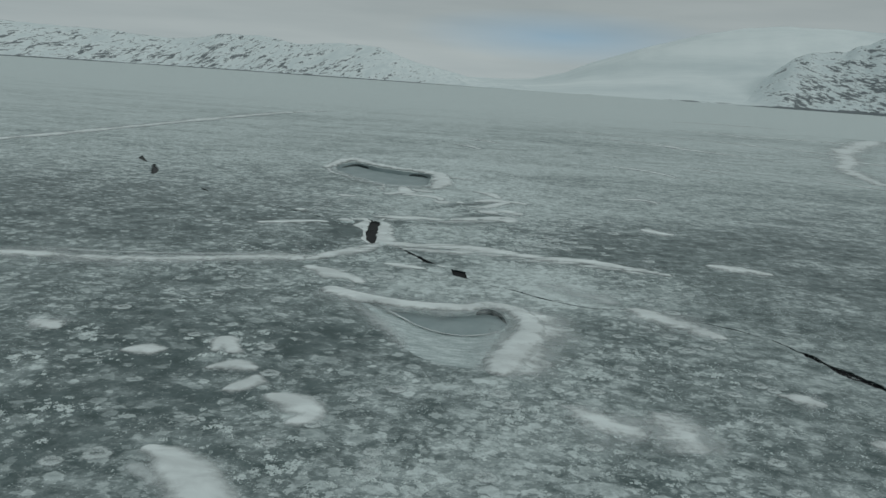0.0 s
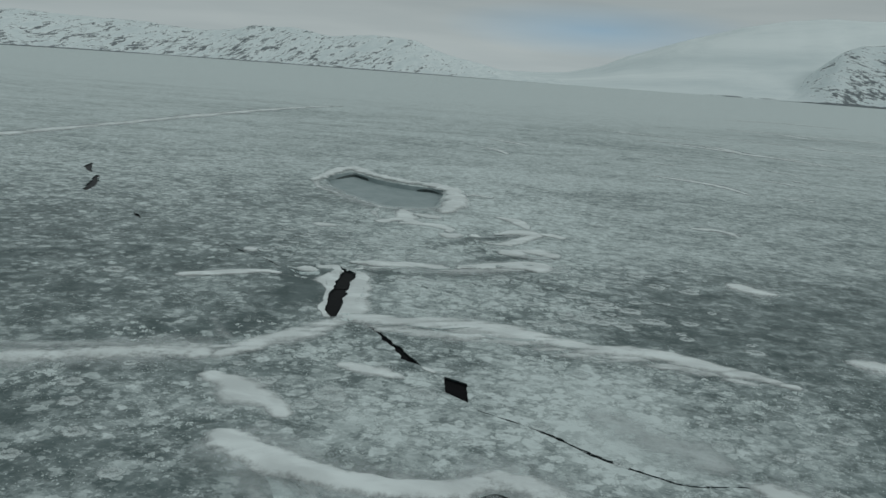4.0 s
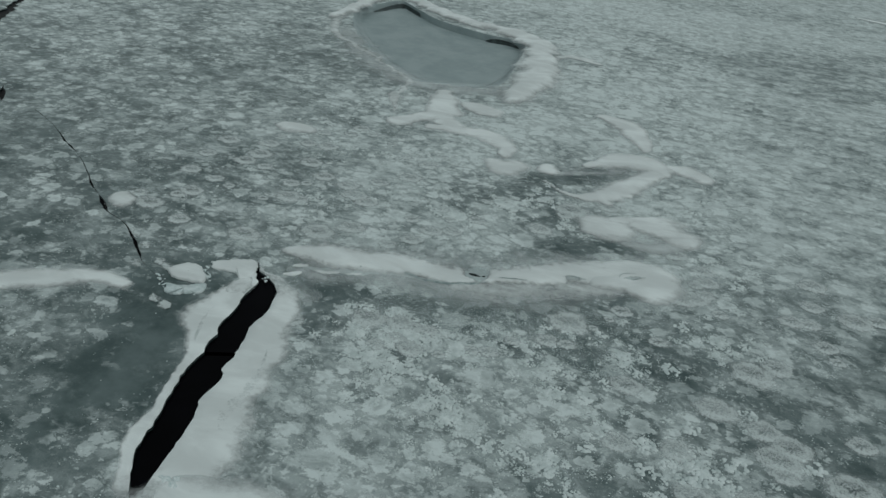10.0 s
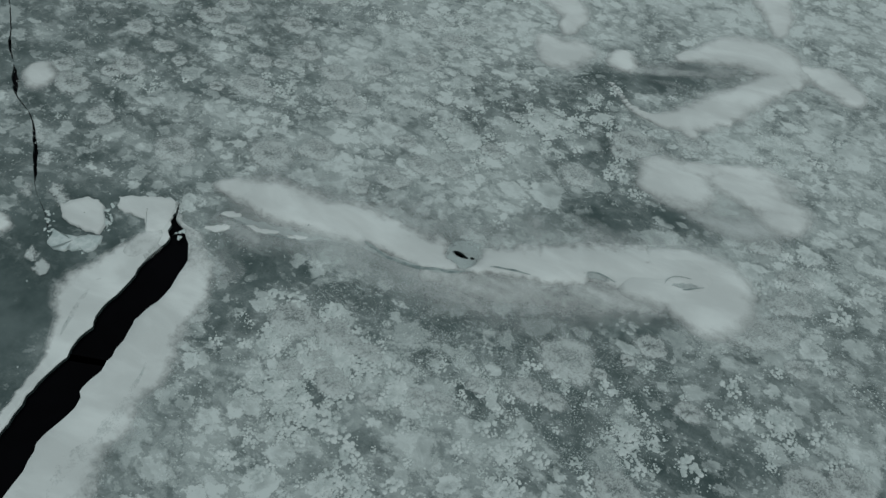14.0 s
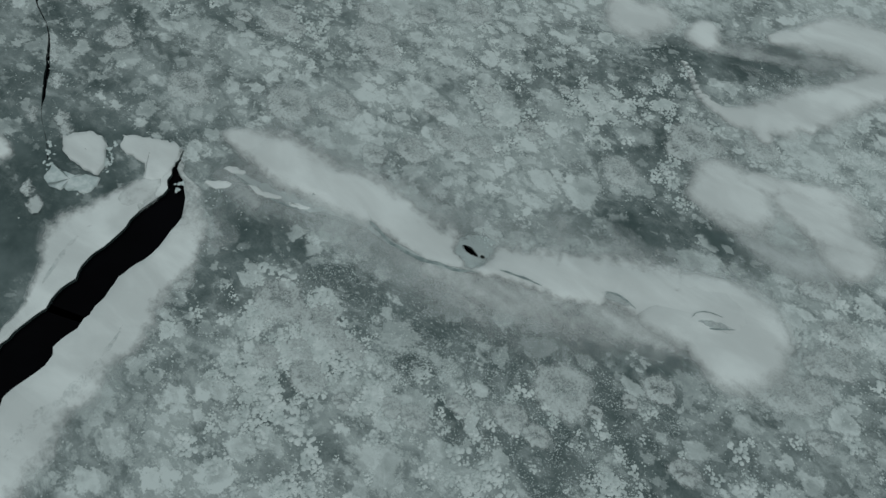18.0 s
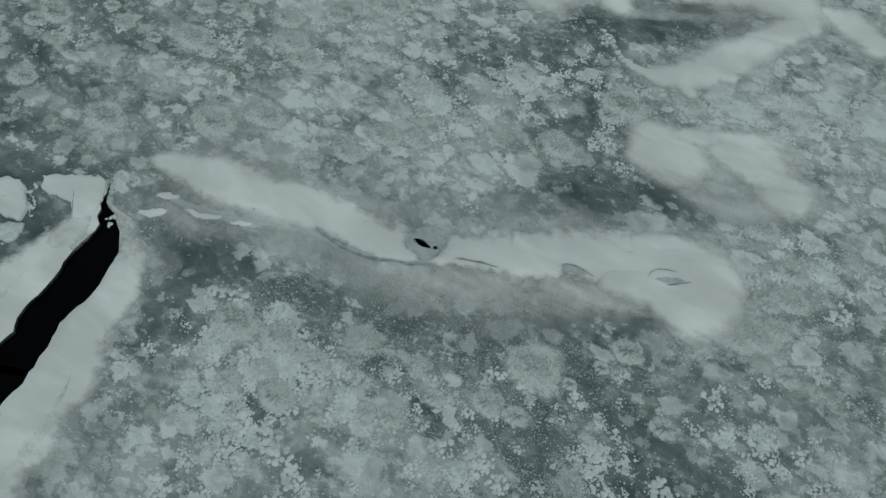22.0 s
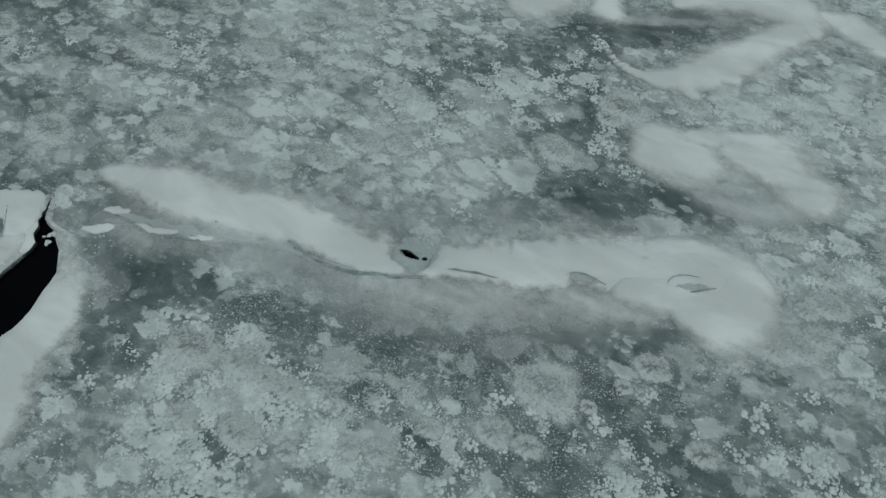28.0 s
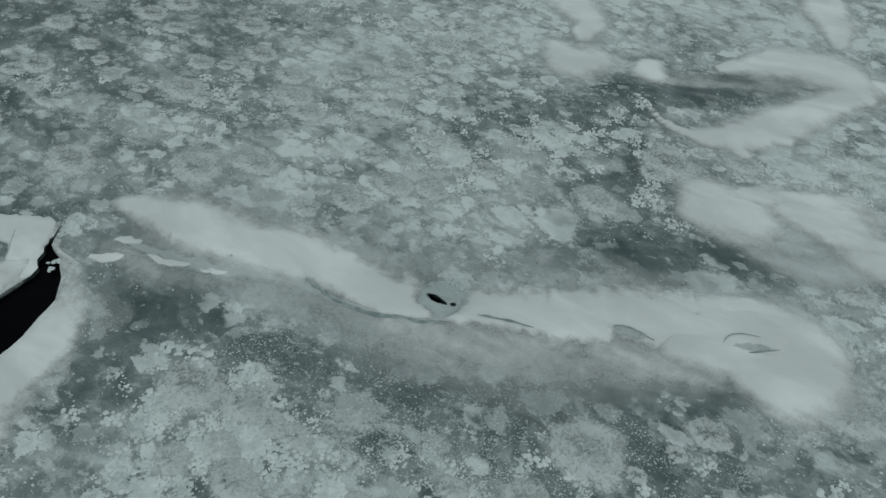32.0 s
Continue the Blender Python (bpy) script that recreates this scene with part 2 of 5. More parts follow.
def make_hill(name, rock_at, slant, scale):
    """Snow over a rocky slope: rock shows in fine slanting streaks."""
    k = Mat(name)
    rock = k.attr("rock")
    tilt = k.node("ShaderNodeMapping", Vector=k.co)
    tilt.inputs["Rotation"].default_value = (0, radians(slant), 0)
    lean = k.scaled((0.5, 0.5, 1.7), 0, tilt.outputs[0])
    bands = k.noise(scale, 6.0, 0.7, 0.6, lean)
    crags = k.noise(scale * 4, 5.0, 0.7, 0.4, lean)
    v = k.math("ADD", k.math("ADD", bands, k.math("MULTIPLY", crags, 0.8)), k.math("MULTIPLY", rock, 0.22))
    mask = k.ramp(v, rock_at, rock_at + 0.09)
    # stone colour lightened a little to stand in for distance haze
    stone = k.mix(crags, (0.075, 0.09, 0.1, 1), (0.24, 0.265, 0.275, 1))
    snow = k.mix(k.ramp(bands, 0.3, 0.7), (0.56, 0.625, 0.635, 1), (0.74, 0.79, 0.79, 1))
    return k.set(Base_Color=k.mix(mask, snow, stone), Roughness=0.9, Specular_IOR_Level=0.1)


M_ICE = make_ice()
M_SNOW = make_snow("wind_packed_snow", SNOW, 0.6, 0.16)
M_SOFT = make_snow("soft_blown_snow", SNOW, 0.4, 0.16, 1.0, 5.0, 1.15)
M_THIN = make_snow("thin_blown_snow", (0.62, 0.67, 0.67, 1), 0.5, 0.3, 0.9, 6.0, 1.6)
M_FOOT = make_snow("drifting_snow_veil", (0.62, 0.67, 0.67, 1), 0.35, 0.3, 0.85, 6.0, 1.35)
M_FROST = make_snow("crystalline_frost", (0.62, 0.68, 0.675, 1), 0.85, 0.8, 0.92, 11.0)
M_TUFT = make_plain("frost_crystals", (0.42, 0.48, 0.475, 1), (0.66, 0.72, 0.715, 1), 1.5, 0.9)
M_CLUMP = make_plain("hoar_frost", (0.46, 0.52, 0.515, 1), (0.66, 0.715, 0.71, 1), 4.0, 0.9, 0.4, 0.1)
M_CRUST = make_plain("wet_snow_crust", (0.42, 0.5, 0.5, 1), (0.6, 0.66, 0.66, 1), 9.0, 0.5)
M_SLUSH = make_snow("wet_grey_slush", (0.5, 0.57, 0.57, 1), 1.3, 0.6, 0.9, 9.0)
M_CRUSTY = make_snow("grey_snow_crust", (0.53, 0.59, 0.59, 1), 0.7, 0.35, 0.9, 9.0)
# dark grey for cracks in the crust and the shade painted under its lips
M_CRACK_SHADE = make_plain("dark_crack_shade", (0.16, 0.21, 0.21, 1), (0.34, 0.4, 0.4, 1), 6.0, 0.6)
# near-black for the crack walls; also paints the shade under the scoop rims
M_WALL_SHADE = make_plain("ice_wall_and_rim_shade", (0.012, 0.02, 0.02, 1), (0.05, 0.07, 0.07, 1), 5.0, 0.35)
M_BOWL = make_bowl()
M_POOL = make_plain("smooth_grey_ice", (0.23, 0.285, 0.29, 1), (0.3, 0.355, 0.36, 1), 0.8, 0.45, 0.1, 0.2)
M_WATER = make_plain("dark_lake_water", (0.001, 0.001, 0.0015, 1), (0.002, 0.002, 0.003, 1), 1.0, 0.3, 0.2, 0.02)
M_CHUNK = make_plain("clear_ice_rubble", (0.45, 0.54, 0.54, 1), (0.74, 0.78, 0.78, 1), 12.0, 0.4)

# ---- shapes ----


def mesh_object(name, verts, faces, material, parent=None, smooth=True, attrs=()):
    me = bpy.data.meshes.new(name)
    me.from_pydata([tuple(v) for v in verts], [], faces)
    for key, values in attrs:
        me.attributes.new(key, "FLOAT", "POINT").data.foreach_set("value", np.asarray(values, dtype=np.float32))
    me.materials.append(material)
    if smooth:
        me.polygons.foreach_set("use_smooth", [True] * len(me.polygons))
    ob = new(name, me)
    ob.parent = parent
    return ob


def nz(x, y, seed=0.0):
    return noise.noise(Vector((x, y, seed * 7.31)))


def smooth01(v):
    v = min(1.0, max(0.0, v))
    return v * v * (3 - 2 * v)


def spline(points, step):
    """Points along a Catmull-Rom curve through rows of equal length, about step metres apart."""
    p = [np.array(q, dtype=float) for q in points]
    p = [2 * p[0] - p[1]] + p + [2 * p[-1] - p[-2]]
    out = []
    for i in range(1, len(p) - 2):
        n = max(2, int(np.linalg.norm(p[i + 1][:2] - p[i][:2]) / step))
        for j in range(n):
            t = j / n
            out.append(0.5 * (2 * p[i] + (p[i + 1] - p[i - 1]) * t + (2 * p[i - 1] - 5 * p[i] + 4 * p[i + 1] - p[i + 2]) * t * t
                              + (3 * p[i] - p[i - 1] - 3 * p[i + 1] + p[i + 2]) * t ** 3))
    out.append(p[-2])
    return out


def normals(line):
    out = []
    for i in range(len(line)):
        d = line[min(i + 1, len(line) - 1)][:2] - line[max(i - 1, 0)][:2]
        d = d / (np.linalg.norm(d) + 1e-9)
        out.append(np.array((-d[1], d[0])))
    return out


def lead_loop(spine, jag, seed, step=0.13):
    """The broken outline of an open crack: (left edge, right edge), from a spine of (x, y, half width)."""
    line = spline(spine, step)
    left, right = [], []
    for i, (q, n) in enumerate(zip(line, normals(line))):
        s = i * step
        hw = max(0.008, q[2])
        j = lambda k: min(0.6 * hw + 0.01, jag) * (nz(s * 1.3, k, seed) + 0.9 * nz(s * 4.3, k, seed + 3) + 0.6 * nz(s * 9.0, k, seed + 4) + 0.5 * math.floor(2.4 * nz(s * 1.3, k, seed + 5)))
        left.append(q[:2] + n * (hw + j(1.0)))
        right.append(q[:2] - n * (hw + j(9.0)))
    return left, right


LEADS = {
    "main": ([(-4.44, 50.9, 0.012), (-4.33, 50.68, 0.05), (-4.25, 50.5, 0.075), (-4.1, 50.34, 0.13), (-3.94, 50.2, 0.21), (-3.8, 49.9, 0.31), (-3.74, 49.6, 0.37), (-3.66, 49.0, 0.375), (-3.67, 48.35, 0.36), (-3.6, 47.95, 0.355), (-3.61, 47.5, 0.355), (-3.53, 47.3, 0.34), (-3.57, 46.9, 0.35), (-3.53, 46.6, 0.41), (-3.51, 46.0, 0.36), (-3.42, 45.6, 0.32), (-3.33, 45.1, 0.335), (-3.27, 44.55, 0.33), (-3.17, 44.03, 0.22), (-3.08, 43.75, 0.12), (-3.0, 43.5, 0.04)], 0.05),
    "lower": ([(-1.72, 43.5, 0.03), (-1.59, 43.3, 0.05), (-1.07, 42.61, 0.09), (-0.7, 42.1, 0.1), (-0.34, 41.65, 0.15), (0.14, 40.89, 0.19), (0.5, 40.3, 0.2), (0.8, 40.0, 0.09), (1.0, 39.82, 0.02)], 0.09),
    "square": ([(2.17, 39.25, 0.25), (2.25, 39.05, 0.36), (2.31, 38.46, 0.36), (2.36, 37.85, 0.36), (2.4, 37.61, 0.28)], 0.06),
    "hairline": ([(2.68, 37.16, 0.0195), (4.94, 36.11, 0.0585), (6.51, 34.99, 0.0683), (8.67, 34.03, 0.039), (10.8, 34.17, 0.0292), (14.53, 32.63, 0.0585), (15.68, 31.69, 0.0195)], 0.04),
    "outer": ([(16.12, 31.43, 0.045), (17.01, 29.62, 0.195), (17.24, 28.98, 0.12), (17.66, 28.1, 0.33), (18.41, 26.83, 0.21), (19.28, 25.1, 0.15), (20.45, 22.82, 0.075)], 0.1),
    "upper": ([(-6.21, 49.22, 0.028), (-6.58, 49.49, 0.008), (-7.13, 49.82, 0.01), (-7.56, 50.26, 0.04), (-8.1, 50.76, 0.035), (-8.84, 51.37, 0.01), (-9.6, 51.7, 0.02), (-9.92, 51.97, 0.085), (-10.47, 52.46, 0.02), (-11.13, 53.02, 0.04), (-12.02, 53.86, 0.03), (-12.94, 54.61, 0.008), (-13.82, 55.2, 0.05), (-15.18, 56.19, 0.01), (-16.6, 57.0, 0.012)], 0.05),
    "left": ([(-18.22, 57.16, 0.03), (-18.73, 57.78, 0.14), (-19.25, 58.4, 0.03)], 0.05),
    "left_far": ([(-25.6, 63.7, 0.1), (-26.1, 65, 0.32), (-26.9, 67, 0.36), (-28.2, 69.5, 0.15)], 0.15),
    "left_end": ([(-29.4, 70.7, 0.1), (-30.9, 72.8, 0.3), (-31.8, 74.8, 0.1)], 0.1),
    "breathing": ([(0.89, 52.49, 0.02), (0.98, 52.46, 0.06), (1.1, 52.44, 0.075), (1.23, 52.45, 0.03)], 0.03),
    "breathing_small": ([(1.27, 52.47, 0.015), (1.31, 52.48, 0.035), (1.35, 52.49, 0.015)], 0.01),
}
EDGES = {k: lead_loop(sp, jag, i + 1.0, 0.05 if "breath" in k else 0.13) for i, (k, (sp, jag)) in enumerate(LEADS.items())}


def side(a, b, seed):
    """A broken straight edge from a to b."""
    n = 14
    return [np.array((a[0] + (b[0] - a[0]) * i / n + 0.05 * nz(i * 0.7, 1, seed), a[1] + (b[1] - a[1]) * i / n + 0.05 * nz(i * 0.7, 5, seed))) for i in range(n + 1)]


EDGES["square"] = (side((2.67, 38.78), (2.78, 37.43), 2.0), side((1.88, 39.16), (2.0, 38.0), 3.0))

# Two wind scoops: outline of each bowl, outline of the frozen pool on its floor, middle, depth, and where its rim is
# undercut, with the shade there painted in.
SCOOPS = {
    "near": ([(-2.21, 32.74), (-0.72, 32.21), (1.07, 31.97), (2.43, 32.09), (3.33, 32.51), (3.83, 32.7), (4.33, 32.34), (4.63, 31.34), (4.44, 30.25), (4.04, 29.17), (3.6, 27.58), (3.1, 26.04), (2.04, 26.11), (0.73, 26.93), (-0.18, 28.85), (-1.2, 30.87)],
             [(-0.9, 32.46), (-0.08, 31.44), (0.95, 30.33), (2.15, 29.75), (3.34, 29.93), (4.34, 30.75), (4.78, 31.73), (4.43, 32.84), (2.03, 32.89)], (2.23, 31.2), 0.22, ((3.03, 32.17), (3.83, 32.85), (4.63, 31.54))),
    "far": ([(-12.2, 77.9), (-11.2, 79.7), (-10.2, 81.2), (-8.8, 79.8), (-6.7, 77.8), (-3.7, 76.4), (-1.4, 75.7), (-1.1, 71.9), (-1.3, 68), (-3.2, 66.9), (-5.3, 66.8), (-7.8, 69.5), (-10.5, 73.6)],
            [(-11.6, 77.9), (-10.1, 82.3), (-6.7, 79), (-1.1, 77.2), (-1.4, 71.9), (-2, 68.9), (-3.5, 68), (-5.3, 68.4), (-7.6, 70.8), (-10.2, 74.5)], (-4.6, 73), 0.4, ((-11.6, 79.2), (-10.2, 81.8), (-8.5, 79.4), (-3.7, 76.2), (-2.6, 76.8), (-1.4, 76))),
}


def scoop_edge(key):
    pts = SCOOPS[key][0]
    line = spline(pts + [pts[0]], 0.3)[:-1]
    return [q[:2] * 1.0 + 0.08 * np.array((nz(q[0] * 2, q[1] * 2, 1), nz(q[0] * 2, q[1] * 2, 6))) for q in line]


# ---- how much frost lies where, with lens falloff at the sides put in: (x, y, radius along x, radius along y, turn, amount) ----
FROST_LOW = [  # bare dark ice
    (-5.5, 46.2, 1.5, 2.4, 12, -0.34), (-5.47, 49.8, 1.15, 0.85, 30, -0.36), (-5.38, 47.29, 0.7, 1.2, 10, -0.3), (-1.94, 50.27, 0.8, 0.6, 20, -0.25), (0.96, 51.1, 1.5, 0.5, 15, -0.3), (3.35, 52.2, 1.9, 0.5, 22, -0.42),
    (3.1, 54.65, 0.8, 0.42, 20, -0.5), (4.6, 55.5, 0.75, 0.4, 15, -0.6), (2.36, 56.99, 1.5, 0.8, -50, -0.25), (2.7, 59.5, 1.8, 0.7, 30, -0.4), (0.16, 56.68, 1.0, 0.8, 20, -0.1),
    (4.1, 60.6, 1.4, 0.35, 30, -0.3), (-5.16, 48.93, 1.2, 0.5, 20, -0.1), (-5.77, 50.85, 1.6, 0.8, 35, -0.05), (1.08, 50.24, 2.0, 0.5, 15, -0.12),
]
FROST_HIGH = [  # thick frost
    (2.67, 48.74, 2.4, 1.0, 15, -0.06), (6.35, 51.13, 2.2, 1.2, 15, -0.06), (-0.64, 48.75, 1.2, 1.3, 25, 0.1), (-0.49, 46.45, 1.6, 1.3, 10, 0.16), (1.35, 45.46, 1.8, 0.9, 0, 0.1), (-1.43, 54.39, 2.2, 1.2, 20, 0.2), (0.1, 62.4, 5.0, 3.5, 0, 0.12), (-1.5, 58.06, 2.5, 1.5, 20, 0.1),
    (0.9, 53.86, 1.2, 0.8, 15, 0.3), (-3.4, 56.62, 2.2, 1.2, 30, 0.16), (7.57, 57.26, 3.5, 2.0, 15, 0.1), (12.1, 55.62, 5.0, 4.0, 10, 0.05), (4.38, 42.96, 2.5, 1.0, -10, 0.12), (-11.95, 58.57, 5, 3, 20, 0.1),
]
FROST_WIDE = [
    (-5.63, 23.08, 7.0, 8.0, 0, -0.2), (-2.51, 27.99, 3.5, 3.0, -30, -0.22), (5.86, 38.81, 3.2, 2.5, -20, 0.28), (2.5, 47.6, 4.0, 2.6, 0, 0.08), (11.6, 61.4, 8.0, 6.0, 0, 0.14), (1.31, 56.88, 2.0, 1.5, 0, -0.12), (4.8, 69.5, 8.0, 6.0, 0, 0.12), (0.45, 36.6, 3.0, 1.5, 0, 0.2), (9.51, 30.25, 3.5, 2.5, -20, -0.2), (1.58, 19.84, 4.0, 3.0, 0, 0.05),
    (-9.0, 45.0, 3.5, 3.0, 20, 0.14), (10.5, 39.0, 4.0, 2.5, 0, 0.14), (9.0, 48.5, 3.5, 2.5, 0, -0.03), (2.5, 40.5, 6.0, 2.5, 0, -0.08), (7.8, 37.4, 3.2, 2.2, -20, 0.16), (-6.06, 41.94, 2.0, 1.2, 20, -0.18), (-8.2, 41.3, 2.0, 1.0, 10, -0.16), (-12.3, 70.5, 9.0, 6.0, 0, -0.1), (-5.6, 69.1, 6.0, 3.0, -20, -0.14), (-17.3, 100.5, 14.0, 12.0, 0, -0.12), (17.68, 46.25, 7.0, 4.0, 0, -0.03), (7.5, 34.87, 3.0, 2.0, -20, 0.32),
    (30.0, 128.0, 24.0, 10.0, -10, -0.2), (4.0, 114.0, 14.0, 7.0, 0, -0.16), (66.0, 175.0, 30.0, 12.0, -10, -0.25), (-20.0, 150.0, 30.0, 10.0, 10, -0.2), (8.0, 88.0, 14.0, 4.0, -5, 0.16),
]


def frost_at(x, y):
    # the x terms lift the middle and dim the sides, imitating the lens's falloff
    v = 0.53 - 0.08 * smooth01((y - 36) / 8) + 0.13 * smooth01((y - 44) / 22) + 0.06 * math.exp(-((x - 1.5) / 6.0) ** 2) - 0.12 * smooth01((-4 - x) / 6) * smooth01((70 - y) / 20) - 0.04 * smooth01((x - 6) / 6) * smooth01((66 - y) / 14)
    for cx, cy, rx, ry, turn, amount in FROST_LOW + FROST_HIGH + FROST_WIDE:
        c, s = math.cos(radians(turn)), math.sin(radians(turn))
        u, w = ((x - cx) * c + (y - cy) * s) / rx, ((y - cy) * c - (x - cx) * s) / ry
        q = u * u + w * w
        if q < 9:
            v += amount * math.exp(-q * 0.9)
    v += 0.1 * smooth01((y - 58) / 14) + 0.2 * smooth01((y - 66) / 45) + 0.5 * smooth01((y - 110) / 260)
    return v


def streak_at(x, y):
    return max(smooth01((x - 4 - max(0, 58 - y) * 0.1) / 9), smooth01((y - 66) / 40))


# ---- the lake: one sheet of ice with its open cracks, water beneath ----


def inside(p, ring):
    """Which of the points p lie inside the ring."""
    odd = np.zeros(len(p), dtype=bool)
    for (x0, y0), (x1, y1) in zip(ring, np.roll(ring, -1, axis=0)):
        if y0 == y1:
            continue
        cross = ((y0 > p[:, 1]) != (y1 > p[:, 1])) & (p[:, 0] < (x1 - x0) * (p[:, 1] - y0) / (y1 - y0) + x0)
        odd ^= cross
    return odd


def build_lake():
    from mathutils.geometry import delaunay_2d_cdt
    pts, edges = [], []

    def loop(ps):
        base = len(pts)
        pts.extend(Vector((float(p[0]), float(p[1]))) for p in ps)
        edges.extend((base + i, base + (i + 1) % len(ps)) for i in range(len(ps)))

    size = 4700.0
    loop([(-size, -size), (size, -size), (size, size), (-size, size)])
    rings = []
    for key, (left, right) in EDGES.items():
        rings.append(left + right[::-1])
    for key in SCOOPS:
        rings.append(scoop_edge(key))
    for r in rings:
        loop(r)
    rng = random.Random(4)

    def grid(x0, x1, y0, y1, d, skip=None):
        x = x0
        while x <= x1:
            y = y0
            while y <= y1:
                if not (skip and skip[0] < x < skip[1] and skip[2] < y < skip[3]):
                    pts.append(Vector((x + rng.uniform(-0.3, 0.3) * d, y + rng.uniform(-0.3, 0.3) * d)))
                y += d
            x += d

    near, mid, far = (-11, 11, 41, 66), (-34, 40, 8, 112), (-220, 260, -60, 480)
    grid(*near, 0.4)
    grid(*mid, 1.25, near)
    grid(*far, 12.0, mid)
    grid(-4500, 4500, -4500, 4500, 300.0, far)
    vs, es, fs, *_ = delaunay_2d_cdt(pts, edges, [], 1, 1e-5)
    verts = [(v.x, v.y, 0.0) for v in vs]
    mids = np.array([((vs[f[0]].x + vs[f[1]].x + vs[f[2]].x) / 3, (vs[f[0]].y + vs[f[1]].y + vs[f[2]].y) / 3) for f in fs])
    keep = np.ones(len(fs), dtype=bool)
    for r in rings:
        keep &= ~inside(mids, np.array([(float(p[0]), float(p[1])) for p in r]))
    fs = [f for f, ok in zip(fs, keep) if ok]
    ground = mesh_object("ground", verts, [tuple(f) for f in fs], M_ICE, None, True,
                         (("frost", [frost_at(v.x, v.y) for v in vs]), ("streak", [streak_at(v.x, v.y) for v in vs])))
    tagged(ground, "frozen lake surface of grey-green ice, mottled with frost and blown snow", "lake ice", kind="structure")
    # crack walls: the darkness inside the cracks is put into their near-black colour
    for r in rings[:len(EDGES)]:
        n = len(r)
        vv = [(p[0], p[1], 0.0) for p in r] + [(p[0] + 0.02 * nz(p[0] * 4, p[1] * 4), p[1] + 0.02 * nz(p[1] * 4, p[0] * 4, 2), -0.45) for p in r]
        mesh_object("crack_wall", vv, [(i, (i + 1) % n, n + (i + 1) % n, n + i) for i in range(n)], M_WALL_SHADE, ground, False)
    wv, wf = [], []
    for spine, _ in LEADS.values():
        line = spline(spine, 0.5)
        for i, (q, n) in enumerate(zip(line, normals(line))):
            b, ext = len(wv), np.array((n[1], -n[0])) * (0.5 if i == len(line) - 1 else -0.5 if i == 0 else 0.0)
            for u in (-1, 1):
                p = q[:2] + n * u * (q[2] + 0.45) + ext
                wv.append((p[0], p[1], -0.06))
            if i:
                wf.append((b - 2, b - 1, b + 1, b))
    water = mesh_object("water", wv, wf, M_WATER)
    tagged(water, "black still lake water under the open cracks in the ice", "water", kind="structure")
    return ground


ground = build_lake()

# ---- drifts ----
DRIFT_LABEL = "white wind-packed snow drift lying on the lake ice"
count = [0]


def blocked(x, y):
    """0 over open water and the breathing hole's slush, else 1."""
    d = math.hypot((x - 1.12) / 0.38, (y - 52.45) / 0.33) * (1 + 0.25 * nz(x * 4, y * 4, 3))
    return smooth01((d - 0.65) / 0.6)


